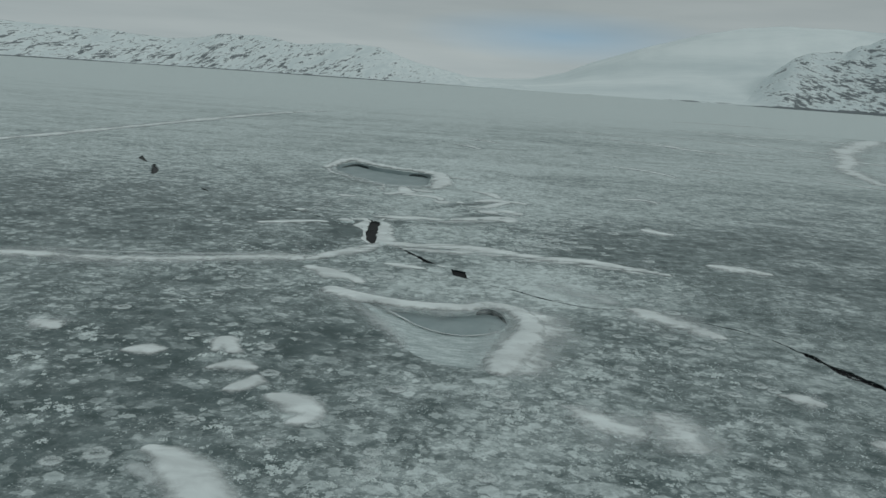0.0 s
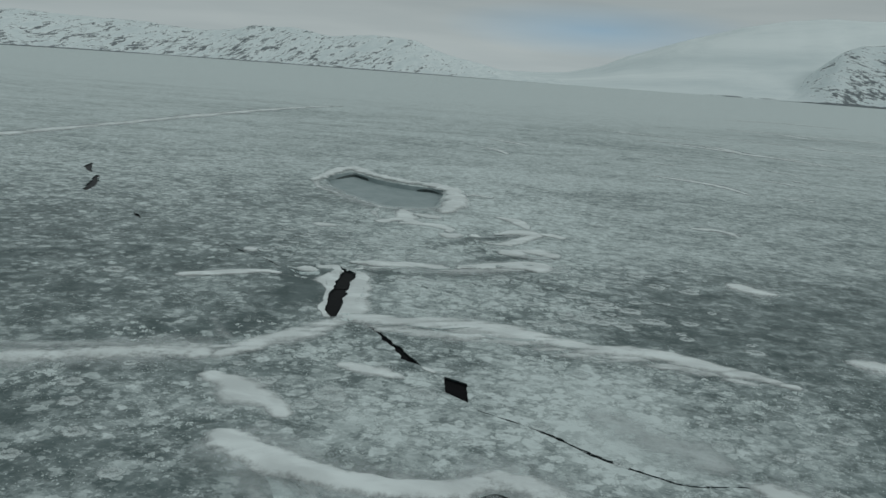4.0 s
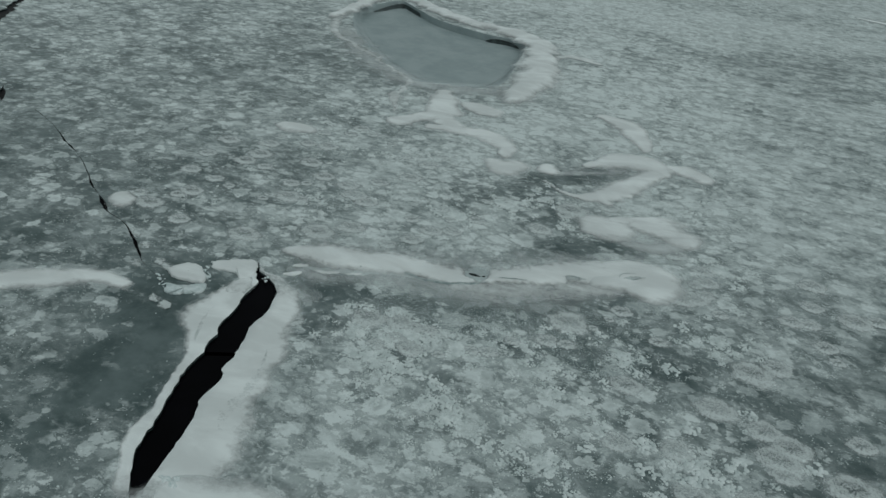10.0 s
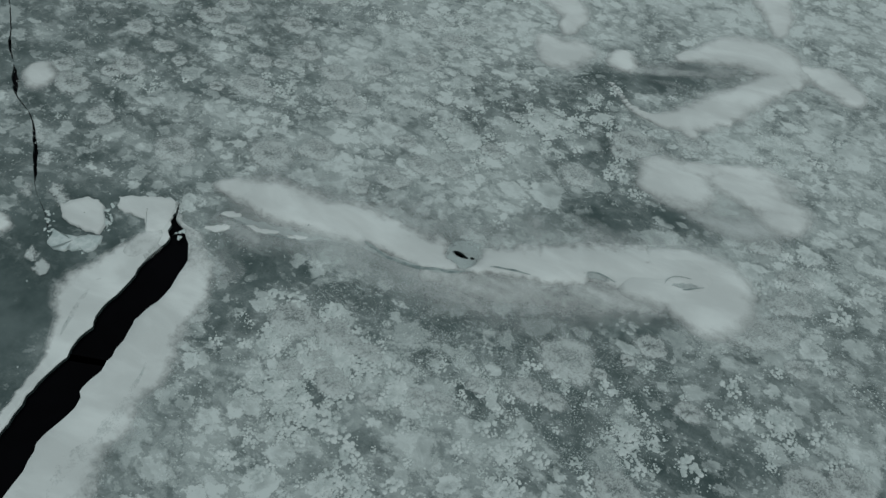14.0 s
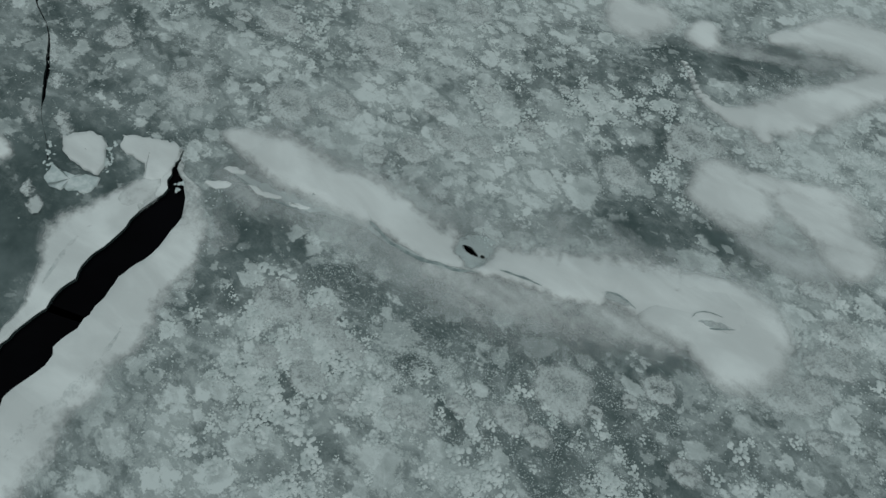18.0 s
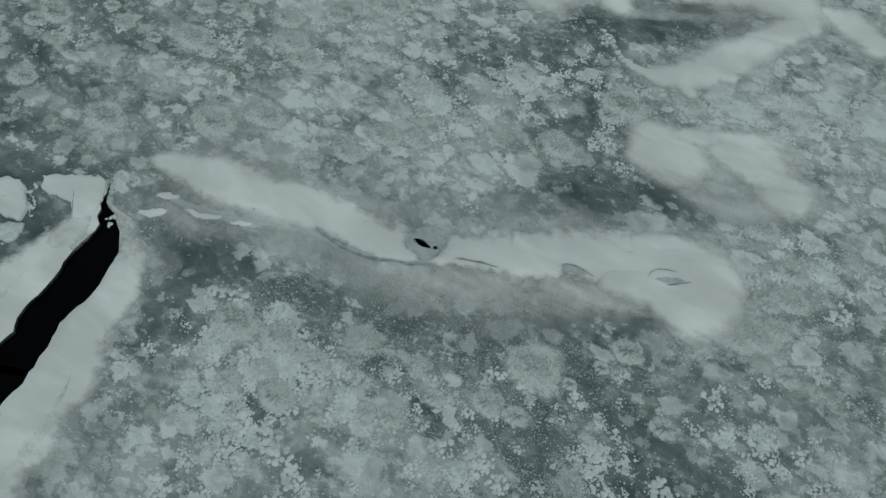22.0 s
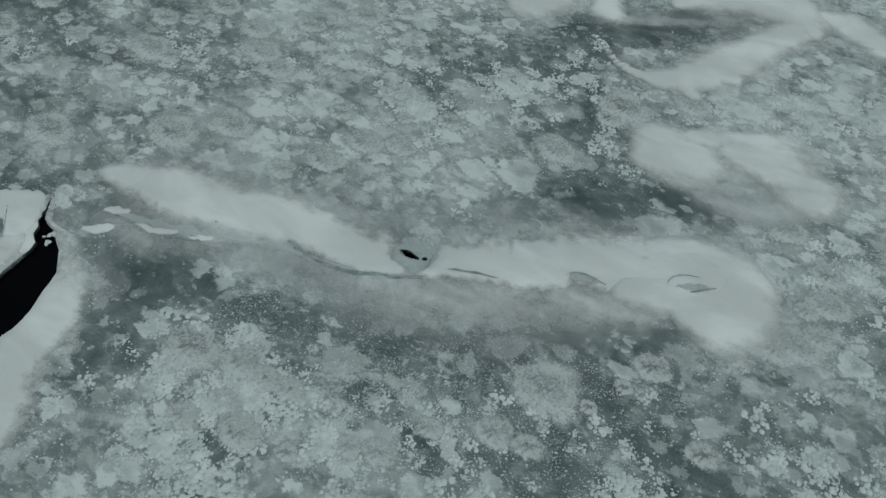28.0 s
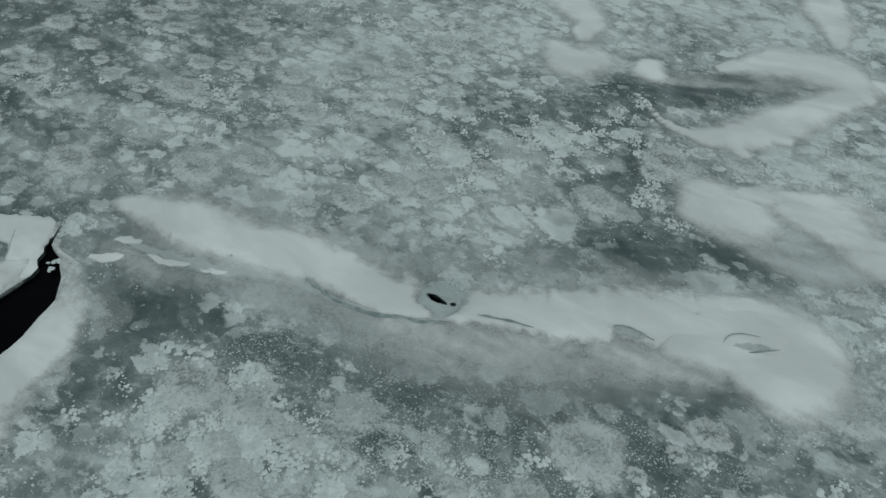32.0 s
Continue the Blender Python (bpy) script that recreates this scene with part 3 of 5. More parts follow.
def drift(spine, height=0.07, label=DRIFT_LABEL, feather=0.85, step=0.2, across=19, wobble=0.3, mat=None, hard=0, name="snow_drift", fill=1.0, ends=(1.6, 1), parent=None, skirt=1.7, ragged=0.34):
    """A low ridge of snow along a spine of (x, y, half width); hard=+1 or -1 keeps that side's edge crisp."""
    count[0] += 1
    seed = count[0] * 1.7
    line = spline(spine, step)
    ns = normals(line)
    total = len(line)
    length = step * total
    z0 = 0.004 + 0.0013 * (count[0] % 9)
    reach = 1.6
    verts, cover, faces = [], [], []
    for i, (q, n) in enumerate(zip(line, ns)):
        s = i * step
        hw = max(0.02, q[2])
        wl = hw * (1 + wobble * nz(s / max(0.5, hw * 2.0), 1, seed) + 0.4 * wobble * nz(s / max(0.2, hw * 0.6), 5, seed))
        wr = hw * (1 + wobble * nz(s / max(0.5, hw * 2.0), 8, seed) + 0.4 * wobble * nz(s / max(0.2, hw * 0.6), 3, seed))
        e = 1.0
        if ends[0]:
            e = min(e, (s + 0.02) / min(1.2 * hw * ends[0], 0.5 * ends[0]))
        if ends[1]:
            e = min(e, (length - s) / min(1.2 * hw * ends[1], 0.5 * ends[1]))
        e = smooth01(e)
        f = min(2.6, max(0.5, 0.6 / hw))
        patch = 1.0 if hard or parent else 0.8 + 0.42 * nz(s / max(0.8, hw * 3.5), 11, seed)
        for j in range(across):
            u = reach * (2 * j / (across - 1) - 1)
            w = wl if u > 0 else wr
            x, y = q[0] + n[0] * u * w, q[1] + n[1] * u * w
            r = abs(u)
            rag = ragged * (noise.fractal(Vector((x * f, y * f * 1.5, seed)), 0.8, 2.1, 3) + 0.25 * nz(x * f * 0.7, y * f * 3.0, seed + 2))
            k = feather * (0.45 if hard and u * hard > 0 else 1.0)
            c = min(1.3, 0.56 + 0.8 * (1 - r) / k + rag) * smooth01((reach - r) / 0.35) - 1.3 * (1 - e)
            b = blocked(x, y)
            c = max(0.0, c) * fill * b * patch
            z = z0 + height * smooth01(c / 1.25) * (1 - 0.2 * r) * (0.8 + 0.4 * nz(x * 0.9, y * 1.6, seed))
            verts.append((x, y, max(z0, z)))
            cover.append(c)
    for i in range(total - 1):
        for j in range(across - 1):
            a = i * across + j
            f = (a, a + 1, a + across + 1, a + across)
            turn = (verts[f[1]][0] - verts[a][0]) * (verts[f[3]][1] - verts[a][1]) - (verts[f[1]][1] - verts[a][1]) * (verts[f[3]][0] - verts[a][0])
            if turn < 0 and max(cover[q] for q in f) > 0.01:
                faces.append(f)
    ob = mesh_object(name, verts, faces, mat or M_SNOW, parent, True, (("cover", cover),))
    if parent:
        return tagged(ob, label)
    if skirt and mat is None:
        grown = [(x, y, w * skirt + 0.12) for x, y, w in spine]
        drift(grown, 0.008, "thin blown snow", 1.35, step * 1.5, 13, 0.4, M_THIN, name="blown_skirt", fill=0.95, parent=ob, ragged=0.4)
    return tagged(ob, label, "snow drift", "snow drifts on the lake")


def snow_shape(strokes, label=DRIFT_LABEL, soft=0.7, height=0.06, res=0.12, warp=0.22, mat=None, fill=1.0, name="snow_drift", streak=0.0):
    """A soft-edged sheet of blown snow: the union of brush strokes of (x, y, half width), with a wind-bent outline."""
    count[0] += 1
    seed = count[0] * 1.7
    dots = np.array([q for st in strokes for q in (spline(st, 0.12) if len(st) > 1 else st)], dtype=float)
    pad = dots[:, 2].max() * (1 + 1.3 * soft) + warp
    x0, y0 = dots[:, 0].min() - pad, dots[:, 1].min() - pad
    nx, ny = int((dots[:, 0].max() + pad - x0) / res) + 2, int((dots[:, 1].max() + pad - y0) / res) + 2
    z0 = 0.004 + 0.0013 * (count[0] % 9)
    xy = np.array([(x0 + i * res, y0 + j * res) for i in range(nx) for j in range(ny)])
    bend = np.array([(nz(x * 0.8, y * 1.1, seed) + 0.4 * nz(x * 2.6, y * 3.2, seed + 1), nz(x * 0.8, y * 1.1, seed + 4) + 0.4 * nz(x * 2.6, y * 3.2, seed + 5)) for x, y in xy])
    at = xy + warp * bend
    reach = np.full(len(xy), -9.0)
    for x, y, w in dots:
        reach = np.maximum(reach, 1 - np.hypot(at[:, 0] - x, at[:, 1] - y) / max(w, 0.03))
    cover = np.clip((reach + 1.25 * soft) / (1.25 * soft + 0.85), 0, 1)
    cover = cover * cover * (3 - 2 * cover) * 1.3 * fill
    if streak:
        cover = cover * np.array([1 - streak * max(0.0, nz(x * 0.6 + y * 0.2, y * 3.4 - x * 1.2, seed + 8) + 0.1) * 2 for x, y in xy])
    cover = cover * np.array([blocked(x, y) for x, y in xy])
    verts = [(x, y, z0 + height * smooth01(c / 1.3) * (0.8 + 0.4 * nz(x * 0.9, y * 1.6, seed))) for (x, y), c in zip(xy, cover)]
    faces = []
    for i in range(nx - 1):
        for j in range(ny - 1):
            a = i * ny + j
            q = (a, a + ny, a + ny + 1, a + 1)
            if cover[list(q)].max() > 0.02:
                faces.append(q)
    ob = mesh_object(name, verts, faces, mat or M_SOFT, None, True, (("cover", cover),))
    return tagged(ob, label, "snow drift", "snow drifts on the lake")


def bank(key, side, widths, height, label):
    """Snow along one edge of an open crack, crisp at the water and feathered outward. widths: (share of the length, width)."""
    count[0] += 1
    seed = count[0] * 1.7
    edge = EDGES[key][0 if side > 0 else 1]
    n_e, across = len(edge), 16
    run = np.array(LEADS[key][0][-1][:2]) - np.array(LEADS[key][0][0][:2])
    outward = np.array((-run[1], run[0])) / np.linalg.norm(run) * side
    verts, cover, faces = [], [], []
    for i, p in enumerate(edge):
        f = i / (n_e - 1)
        w = np.interp(f, [a for a, _ in widths], [b for _, b in widths])
        w *= 1 + 0.14 * nz(f * 6, 2, seed)
        for j in range(across):
            u = j / (across - 1)
            x, y = p[0] + outward[0] * u * w, p[1] + outward[1] * u * w
            e = smooth01(min(f, 1 - f) * 12)
            c = 1.25 * smooth01((1 - u) / 0.55) * (0.35 + 0.65 * e) * (1.0 if side < 0 else 0.5 + 0.5 * smooth01((f - 0.14) / 0.14))
            z = 0.006 + height * smooth01(u * 5 + 0.25) * (1 - u) ** 0.7 * (0.8 + 0.4 * nz(x, y * 1.4, seed))
            verts.append((x, y, z))
            cover.append(c)
    for i in range(n_e - 1):
        for j in range(across - 1):
            a = i * across + j
            faces.append((a, a + 1, a + across + 1, a + across))
    ob = mesh_object("snow_bank", verts, faces, M_SNOW, None, True, (("cover", cover),))
    return tagged(ob, label, "snow drift", "snow drifts on the lake")


slim_bank = bank("main", -1, [(0, 0.25), (0.08, 0.3), (0.16, 0.5), (0.24, 1.05), (0.325, 1.25), (0.377, 1.1), (0.42, 0.85), (0.51, 0.5), (0.575, 0.3), (0.74, 0.25), (0.79, 0.45), (0.9, 0.3), (1, 0.45)], 0.05, "smooth white snow bank along the open black crack")
wide_bank = bank("main", 1, [(0, 0.1), (0.08, 0.2), (0.12, 0.45), (0.18, 0.75), (0.3, 1.0), (0.4, 1.3), (0.48, 1.42), (0.575, 1.32), (0.71, 1.5), (0.82, 1.55), (1, 1.5)], 0.07, "broad smooth white snow bank beside the open black crack")

seal_drift = drift([(-4.16, 51.76, 0.3), (-2.75, 51.91, 0.47), (-1.85, 52, 0.4), (-1.1, 52.23, 0.38), (-0.2, 52.17, 0.41), (0.61, 52.19, 0.38), (1.39, 52.45, 0.33), (2.05, 52.75, 0.35), (2.67, 53, 0.46), (3.46, 53.47, 0.45), (4.05, 53.69, 0.45), (4.73, 53.98, 0.48), (5.3, 54.14, 0.5), (5.87, 54.15, 0.4)], 0.13,
                   "long white snow drift with a rounded end and a breathing hole", 0.85, 0.1, 27, 0.12, hard=-1, ragged=0.26, ends=(2.5, 1))
snow_shape([[(4.52, 54.17, 0.3), (5.13, 54.35, 0.45), (5.73, 54.26, 0.6), (5.98, 53.79, 0.62), (5.75, 53.35, 0.44), (5.3, 53.3, 0.3)], [(4.32, 53.31, 0.3), (4.94, 53.5, 0.45), (5.47, 53.75, 0.6)]], "broad rounded end of the drift", 0.45, 0.11, 0.1, 0.1)
snow_shape([[(0.78, 51.69, 0.2), (1.25, 51.83, 0.34), (1.72, 51.95, 0.4), (2.38, 52.21, 0.4), (3.12, 52.52, 0.4), (3.85, 52.83, 0.36), (4.53, 53.11, 0.35)]], "smooth grey-white blown snow at the foot of the long drift", 0.8, 0.05, 0.1, 0.1, None, 0.52)
snow_shape([[(-3.4, 50.92, 0.15), (-2.6, 51.07, 0.3), (-1.75, 51.26, 0.36), (-0.94, 51.48, 0.4), (0.18, 51.48, 0.42), (1.35, 51.62, 0.45), (2.49, 51.92, 0.45), (3.58, 52.34, 0.4)]], "thin grey veil of blown snow below the long drift", 1.0, 0.02, 0.1, 0.15, M_FOOT, 0.5)
snow_shape([[(-3.92, 51.68, 0.2), (-3.33, 51.81, 0.34), (-2.52, 51.87, 0.42), (-1.7, 52, 0.42), (-0.97, 52.11, 0.4)]], "soft white head of the long drift", 0.8, 0.08, 0.1, 0.15)
winding_drift = snow_shape([[(-2.3, 43.85, 0.45), (-1.6, 43.7, 0.55), (-0.4, 43.75, 0.6), (0.93, 43.95, 0.62), (2.28, 44.1, 0.68), (3.66, 43.93, 0.7), (4.99, 43.6, 0.6), (6.26, 43.14, 0.52), (7.32, 42.78, 0.45), (8.48, 43.0, 0.45), (9.55, 42.92, 0.45), (10.66, 42.55, 0.45), (11.57, 42.17, 0.42), (12.45, 41.82, 0.35), (14.3, 41.1, 0.2)]],
                          "long winding white snow drift across the ice", 0.8, 0.1, 0.12, 0.2, streak=0.3)
snow_shape([[(-0.9, 42.95, 0.25), (0.4, 42.85, 0.4), (1.73, 42.83, 0.45), (3.34, 43.05, 0.42), (4.48, 42.95, 0.38), (5.55, 42.4, 0.34), (7.06, 42.1, 0.36), (8.6, 42.2, 0.4), (10.66, 41.68, 0.36), (12.6, 41.0, 0.2)]], "streaky grey blown snow below the winding drift", 0.9, 0.05, 0.14, 0.25, None, 0.72, "snow_drift", 0.6)
snow_shape([[(-2.62, 43.3, 0.4), (-3.25, 42.4, 0.5), (-3.9, 41.5, 0.55), (-4.75, 40.6, 0.46), (-5.4, 39.75, 0.38), (-5.8, 39.1, 0.3)]], "broad soft white snow drift running from the crack", 0.85, 0.09, 0.12, 0.3, None, 0.9, "snow_drift", 0.35)
snow_shape([[(-5.5, 39.7, 0.3), (-6.91, 39.55, 0.28), (-7.9, 39.25, 0.3), (-9.6, 38.6, 0.35)]], "thin streaky white snow on the ice", 0.9, 0.04, 0.14, 0.25, None, 0.75, "snow_drift", 0.5)
snow_shape([[(-6.0, 40.4, 0.15), (-6.5, 41.1, 0.2), (-7.4, 42.4, 0.14)]], "faint streak of blown snow on dark ice", 1.2, 0.02, 0.14, 0.25, M_THIN, 0.7, "snow_drift", 0.5)
drift([(-5.7, 39.35, 0.5), (-8.6, 38.75, 0.45), (-12.6, 37.2, 0.5), (-16.9, 36.3, 0.45), (-21.3, 36.2, 0.5), (-31, 34.2, 0.5)], 0.08, "long straight white snow drift across the ice", 1.1, 0.22, 19, 0.35, ends=(2, 1), ragged=0.45, skirt=2.0)
drift([(-6.97, 39.66, 0.2), (-10.06, 38.96, 0.3), (-14.2, 37.99, 0.28), (-19.62, 37.3, 0.25)], 0.05, feather=0.9, mat=M_THIN)
snow_shape([[(-11.0, 47.2, 0.3), (-9.6, 47.95, 0.36), (-8.8, 48.4, 0.36), (-7.8, 48.75, 0.26), (-6.9, 48.85, 0.15)]], DRIFT_LABEL, 0.8, 0.06, 0.12, 0.2)
snow_shape([[(-9.8, 52.55, 0.3), (-9.55, 52.35, 0.34)]], "small rounded white snow mound by a hairline crack", 0.5, 0.12, 0.08, 0.08, name="snow_mound")
snow_shape([[(-7.9, 59.6, 0.25), (-7.4, 59.55, 0.42), (-6.9, 59.5, 0.3)]], "small rounded white snow mound on the ice", 0.9, 0.08, 0.1, 0.12, name="snow_mound")
snow_shape([[(-5.6, 37.7, 0.3), (-4.96, 37.15, 0.5), (-3.96, 36.46, 0.6), (-3.15, 35.95, 0.4), (-2.71, 35.46, 0.2)]], DRIFT_LABEL, 0.9, 0.08, 0.12, 0.3)
snow_shape([[(-1.6, 39.15, 0.15), (-1.0, 39.04, 0.3), (-0.1, 38.88, 0.28), (0.5, 38.7, 0.12)]], DRIFT_LABEL, 1.0, 0.05, 0.1, 0.2, None, 0.85)
drift([(1.02, 39.76, 0.06), (1.27, 39.56, 0.14), (1.57, 39.36, 0.1)], 0.05, "narrow snow bridge between two open cracks", 0.4, 0.08, 11, 0.2, name="snow_bridge", skirt=0)
drift([(-3.81, 50.95, 0.12), (-3.12, 50.91, 0.25), (-2.44, 50.83, 0.15)], 0.02, "thin grey blown snow beside a drift", 1.3, 0.1, 13, 0.3, M_THIN)
drift([(-3.41, 50.52, 0.2), (-2.92, 50.24, 0.32), (-2.42, 49.67, 0.2)], 0.02, "thin grey blown snow beside a drift", 1.3, 0.1, 13, 0.3, M_THIN)
drift([(4.64, 28.46, 0.4), (5.74, 30.03, 0.7), (6.23, 31.6, 0.6), (5.63, 32.81, 0.3)], 0.05, "soft white snow outside a curved rim", 1.3, 0.15, 17, 0.4)
drift([(3.65, 25.78, 0.3), (4.75, 26.46, 0.6), (5.45, 27.65, 0.5), (5.64, 28.64, 0.3)], 0.05, "soft white snow outside a curved rim", 1.3, 0.15, 17, 0.4)
# slabs at the head of the crack


def slab(outline, height, label, rough=0.055, mat=None):
    """A broken slab of packed snow with crisp, slightly ragged sides."""
    line = spline(outline + [outline[0]], 0.06)[:-1]
    mx, my = np.mean([q[0] for q in line]), np.mean([q[1] for q in line])
    verts, faces, n = [], [], len(line)
    for f, z in ((1.0, -0.01), (0.99, 0.6), (0.95, 0.95), (0.7, 1.0), (0.35, 1.05), (0.02, 1.05)):
        for q in line:
            x, y = q[0] + rough * nz(q[0] * 9, q[1] * 9, 2), q[1] + rough * nz(q[0] * 9, q[1] * 9, 7)
            x, y = mx + (x - mx) * f, my + (y - my) * f
            verts.append((x, y, 0.004 + height * z + 0.02 * nz(x * 2, y * 2) * (1 - f)))
    for k in range(5):
        for i in range(n):
            j = (i + 1) % n
            faces.append((k * n + i, k * n + j, (k + 1) * n + j, (k + 1) * n + i))
    ob = mesh_object("snow_slab", verts, faces, mat or M_SNOW, None, True, (("cover", [2.2] * len(verts)),))
    return tagged(ob, label, "snow slab", "snow slabs at the crack")


slab([(-6.37, 49.74), (-6.09, 50.11), (-5.75, 50.16), (-5.5, 49.98), (-5.29, 49.72), (-5.3, 49.51), (-5.66, 49.49), (-6.0, 49.48), (-6.22, 49.57)], 0.09, "rounded broken slab of white snow at the head of the crack")
slab([(-5.58, 50.45), (-5.17, 50.67), (-4.65, 50.91), (-4.49, 50.86), (-4.3, 50.48), (-4.28, 50.2), (-4.45, 50.0), (-4.62, 50.1), (-4.82, 50.25), (-5.3, 50.2)], 0.055, "square broken slab of white snow at the head of the crack")
slab([(-6.07, 49.15), (-5.66, 49.26), (-5.17, 49.5), (-5.09, 49.21), (-5.62, 48.91), (-5.92, 48.94)], 0.05, "low crumbled ledge of grey snow below a slab", 0.1, M_CRUST)
slab([(-3.57, 51.04), (-3.5, 51.15), (-3.3, 51.22), (-3.15, 51.23), (-3.25, 51.11), (-3.42, 51.04)], 0.03, "thin broken plate of white snow crust below a drift", 0.06)
slab([(-3.63, 50.59), (-3.55, 50.73), (-3.34, 50.86), (-3.2, 50.89), (-3.24, 50.75), (-3.42, 50.61)], 0.03, "thin broken plate of white snow crust below a drift", 0.06)
slab([(-2.94, 51.05), (-2.82, 51.12), (-2.63, 51.1), (-2.48, 51.19), (-2.28, 51.22), (-2.4, 51.1), (-2.61, 51.02), (-2.8, 51.01)], 0.03, "thin broken plate of white snow crust below a drift", 0.06)
slab([(-2.12, 51.22), (-1.91, 51.34), (-1.72, 51.38), (-1.81, 51.27), (-2, 51.2)], 0.03, "thin broken plate of white snow crust below a drift", 0.06)
drift([(-4.49, 50.35, 0.15), (-4.34, 49.97, 0.26), (-4.38, 49.53, 0.3), (-4.52, 49.14, 0.3)], 0.07, "packed white snow joining a slab to the bank", 0.5, 0.06, 15, 0.1, ragged=0.15, skirt=0)
for x, y in ((-6.5, 49.87), (-6.83, 50), (-7.56, 50.56), (-8.14, 50.98), (-6, 48.62), (-5.61, 48.48), (-7.27, 49.75)):
    drift([(x - 0.18, y + 0.16, 0.04), (x, y, 0.12), (x + 0.16, y - 0.14, 0.04)], 0.03, "small crumb of pale rime beside a hairline crack", 1.0, 0.06, 11, 0.5, M_FROST, name="rime", skirt=0, ragged=0.6)
# curls and smears beyond the long drift
snow_shape([[(-2.9, 61.9, 0.25), (-2.14, 61.95, 0.32), (-1.13, 62.0, 0.48), (-0.1, 61.65, 0.48), (0.42, 61.1, 0.34), (0.45, 60.5, 0.26)], [(0.15, 59.6, 0.4), (0.62, 59.45, 0.55), (0.97, 59.7, 0.45)]], "curled white snow drift ending in a broad blob", 0.65, 0.08)
snow_shape([[(2.05, 59.85, 0.36), (2.0, 60.05, 0.3)]], "small rounded white snow patch", 0.5, 0.08, 0.08, 0.12)
snow_shape([[(2.07, 58.92, 0.05), (2.4, 58.55, 0.06), (2.75, 58.28, 0.09), (3.33, 58.17, 0.15), (3.95, 58.45, 0.32), (4.68, 59.3, 0.48), (5.24, 60.2, 0.46), (5.9, 61.15, 0.34)], [(4.0, 58.4, 0.2), (4.25, 58.15, 0.15)], [(4.6, 59.2, 0.3), (4.95, 58.95, 0.18)]], "curling white snow drift with a sharp tail", 0.7, 0.08, 0.08, 0.14)
snow_shape([[(3.4, 60.75, 0.14), (4.1, 61.6, 0.42), (5.04, 62.05, 0.6), (5.75, 61.8, 0.52), (6.05, 61.25, 0.3)]], "broad lens of white blown snow", 0.7, 0.08)
snow_shape([[(2.4, 59.6, 0.2), (3.3, 60.2, 0.34), (4.3, 60.75, 0.38), (5.3, 61.2, 0.25)]], "streaky grey blown snow between two drifts", 1.0, 0.03, 0.1, 0.2, M_THIN, 0.8, "snow_drift", 0.9)
snow_shape([[(6.3, 61.95, 0.2), (6.97, 61.86, 0.42), (7.54, 61.49, 0.3)]], DRIFT_LABEL, 0.8, 0.06)
snow_shape([[(3.75, 66.1, 0.3), (4.6, 65.4, 0.45), (4.95, 64.7, 0.45), (5.25, 63.8, 0.32), (5.35, 63.2, 0.2)]], DRIFT_LABEL, 0.9, 0.06, 0.14)
snow_shape([[(3.85, 56.2, 0.35), (4.25, 56.42, 0.58), (4.65, 56.5, 0.5)], [(4.7, 57.0, 0.25), (5.2, 57.2, 0.28), (5.72, 57.35, 0.34)], [(5.5, 57.0, 0.4), (6.05, 57.15, 0.58), (6.45, 56.85, 0.52), (6.65, 56.4, 0.34)]], "two soft white clouds of blown snow joined together", 0.8, 0.08, 0.09, 0.28, None, 1.0, "snow_drift", 0.2)
snow_shape([[(4.5, 56.1, 0.3), (5.15, 56.2, 0.4), (5.8, 56.4, 0.4), (6.3, 56.2, 0.3)]], "thin grey veil of blown snow between two white clouds", 1.1, 0.03, 0.1, 0.25, M_THIN, 0.5, "snow_drift", 0.6)
snow_shape([[(5.05, 55.8, 0.18), (5.7, 55.8, 0.3), (6.25, 56.1, 0.28)]], "thin grey blown snow beside a drift", 1.1, 0.03, 0.1, 0.2, M_THIN)
snow_shape([[(-3.2, 65.9, 0.35), (-3.15, 65.0, 0.5), (-2.75, 63.8, 0.6), (-3.3, 62.7, 0.45), (-4.3, 61.8, 0.3)], [(-2.7, 63.1, 0.4), (-2.0, 62.3, 0.4)]], "soft white snow spilling from a hollow", 0.8, 0.06, 0.14, 0.3)
snow_shape([[(-2.2, 64.9, 0.2), (-1.6, 64.7, 0.45), (-0.9, 64.4, 0.4)]], DRIFT_LABEL, 0.7, 0.06)
snow_shape([[(-7.6, 69.1, 0.12), (-6.3, 67.8, 0.12), (-5.2, 66.65, 0.15), (-5.1, 64.5, 0.2), (-4.6, 63.0, 0.15)]], "thin crooked white line of snow on the lip of a hollow", 1.0, 0.03, 0.12, 0.3, None, 0.6)
snow_shape([[(-11.9, 75.2, 0.25), (-11.2, 72.6, 0.18), (-9.3, 70.5, 0.18), (-7.5, 69.1, 0.15)]], "thin white snow line on the lip of a hollow", 1.1, 0.03, 0.14, 0.3, None, 0.6)
snow_shape([[(-10.9, 72.9, 0.5), (-8.5, 69.6, 0.6), (-5.5, 66.7, 0.6), (-3.1, 66.5, 0.6), (-1.0, 67.2, 0.5)]], "thin grey blown snow fading into a hollow", 1.2, 0.01, 0.16, 0.4, M_THIN, 0.7)
snow_shape([[(0.2, 73.6, 0.2), (1.6, 74.4, 0.3), (3.0, 74.0, 0.2)]], DRIFT_LABEL, 0.9, 0.04, 0.14, 0.3, None, 0.8)
drift([(15.54, 54.36, 0.3), (16.41, 53.37, 0.6), (17.85, 52.45, 0.4)], 0.06)
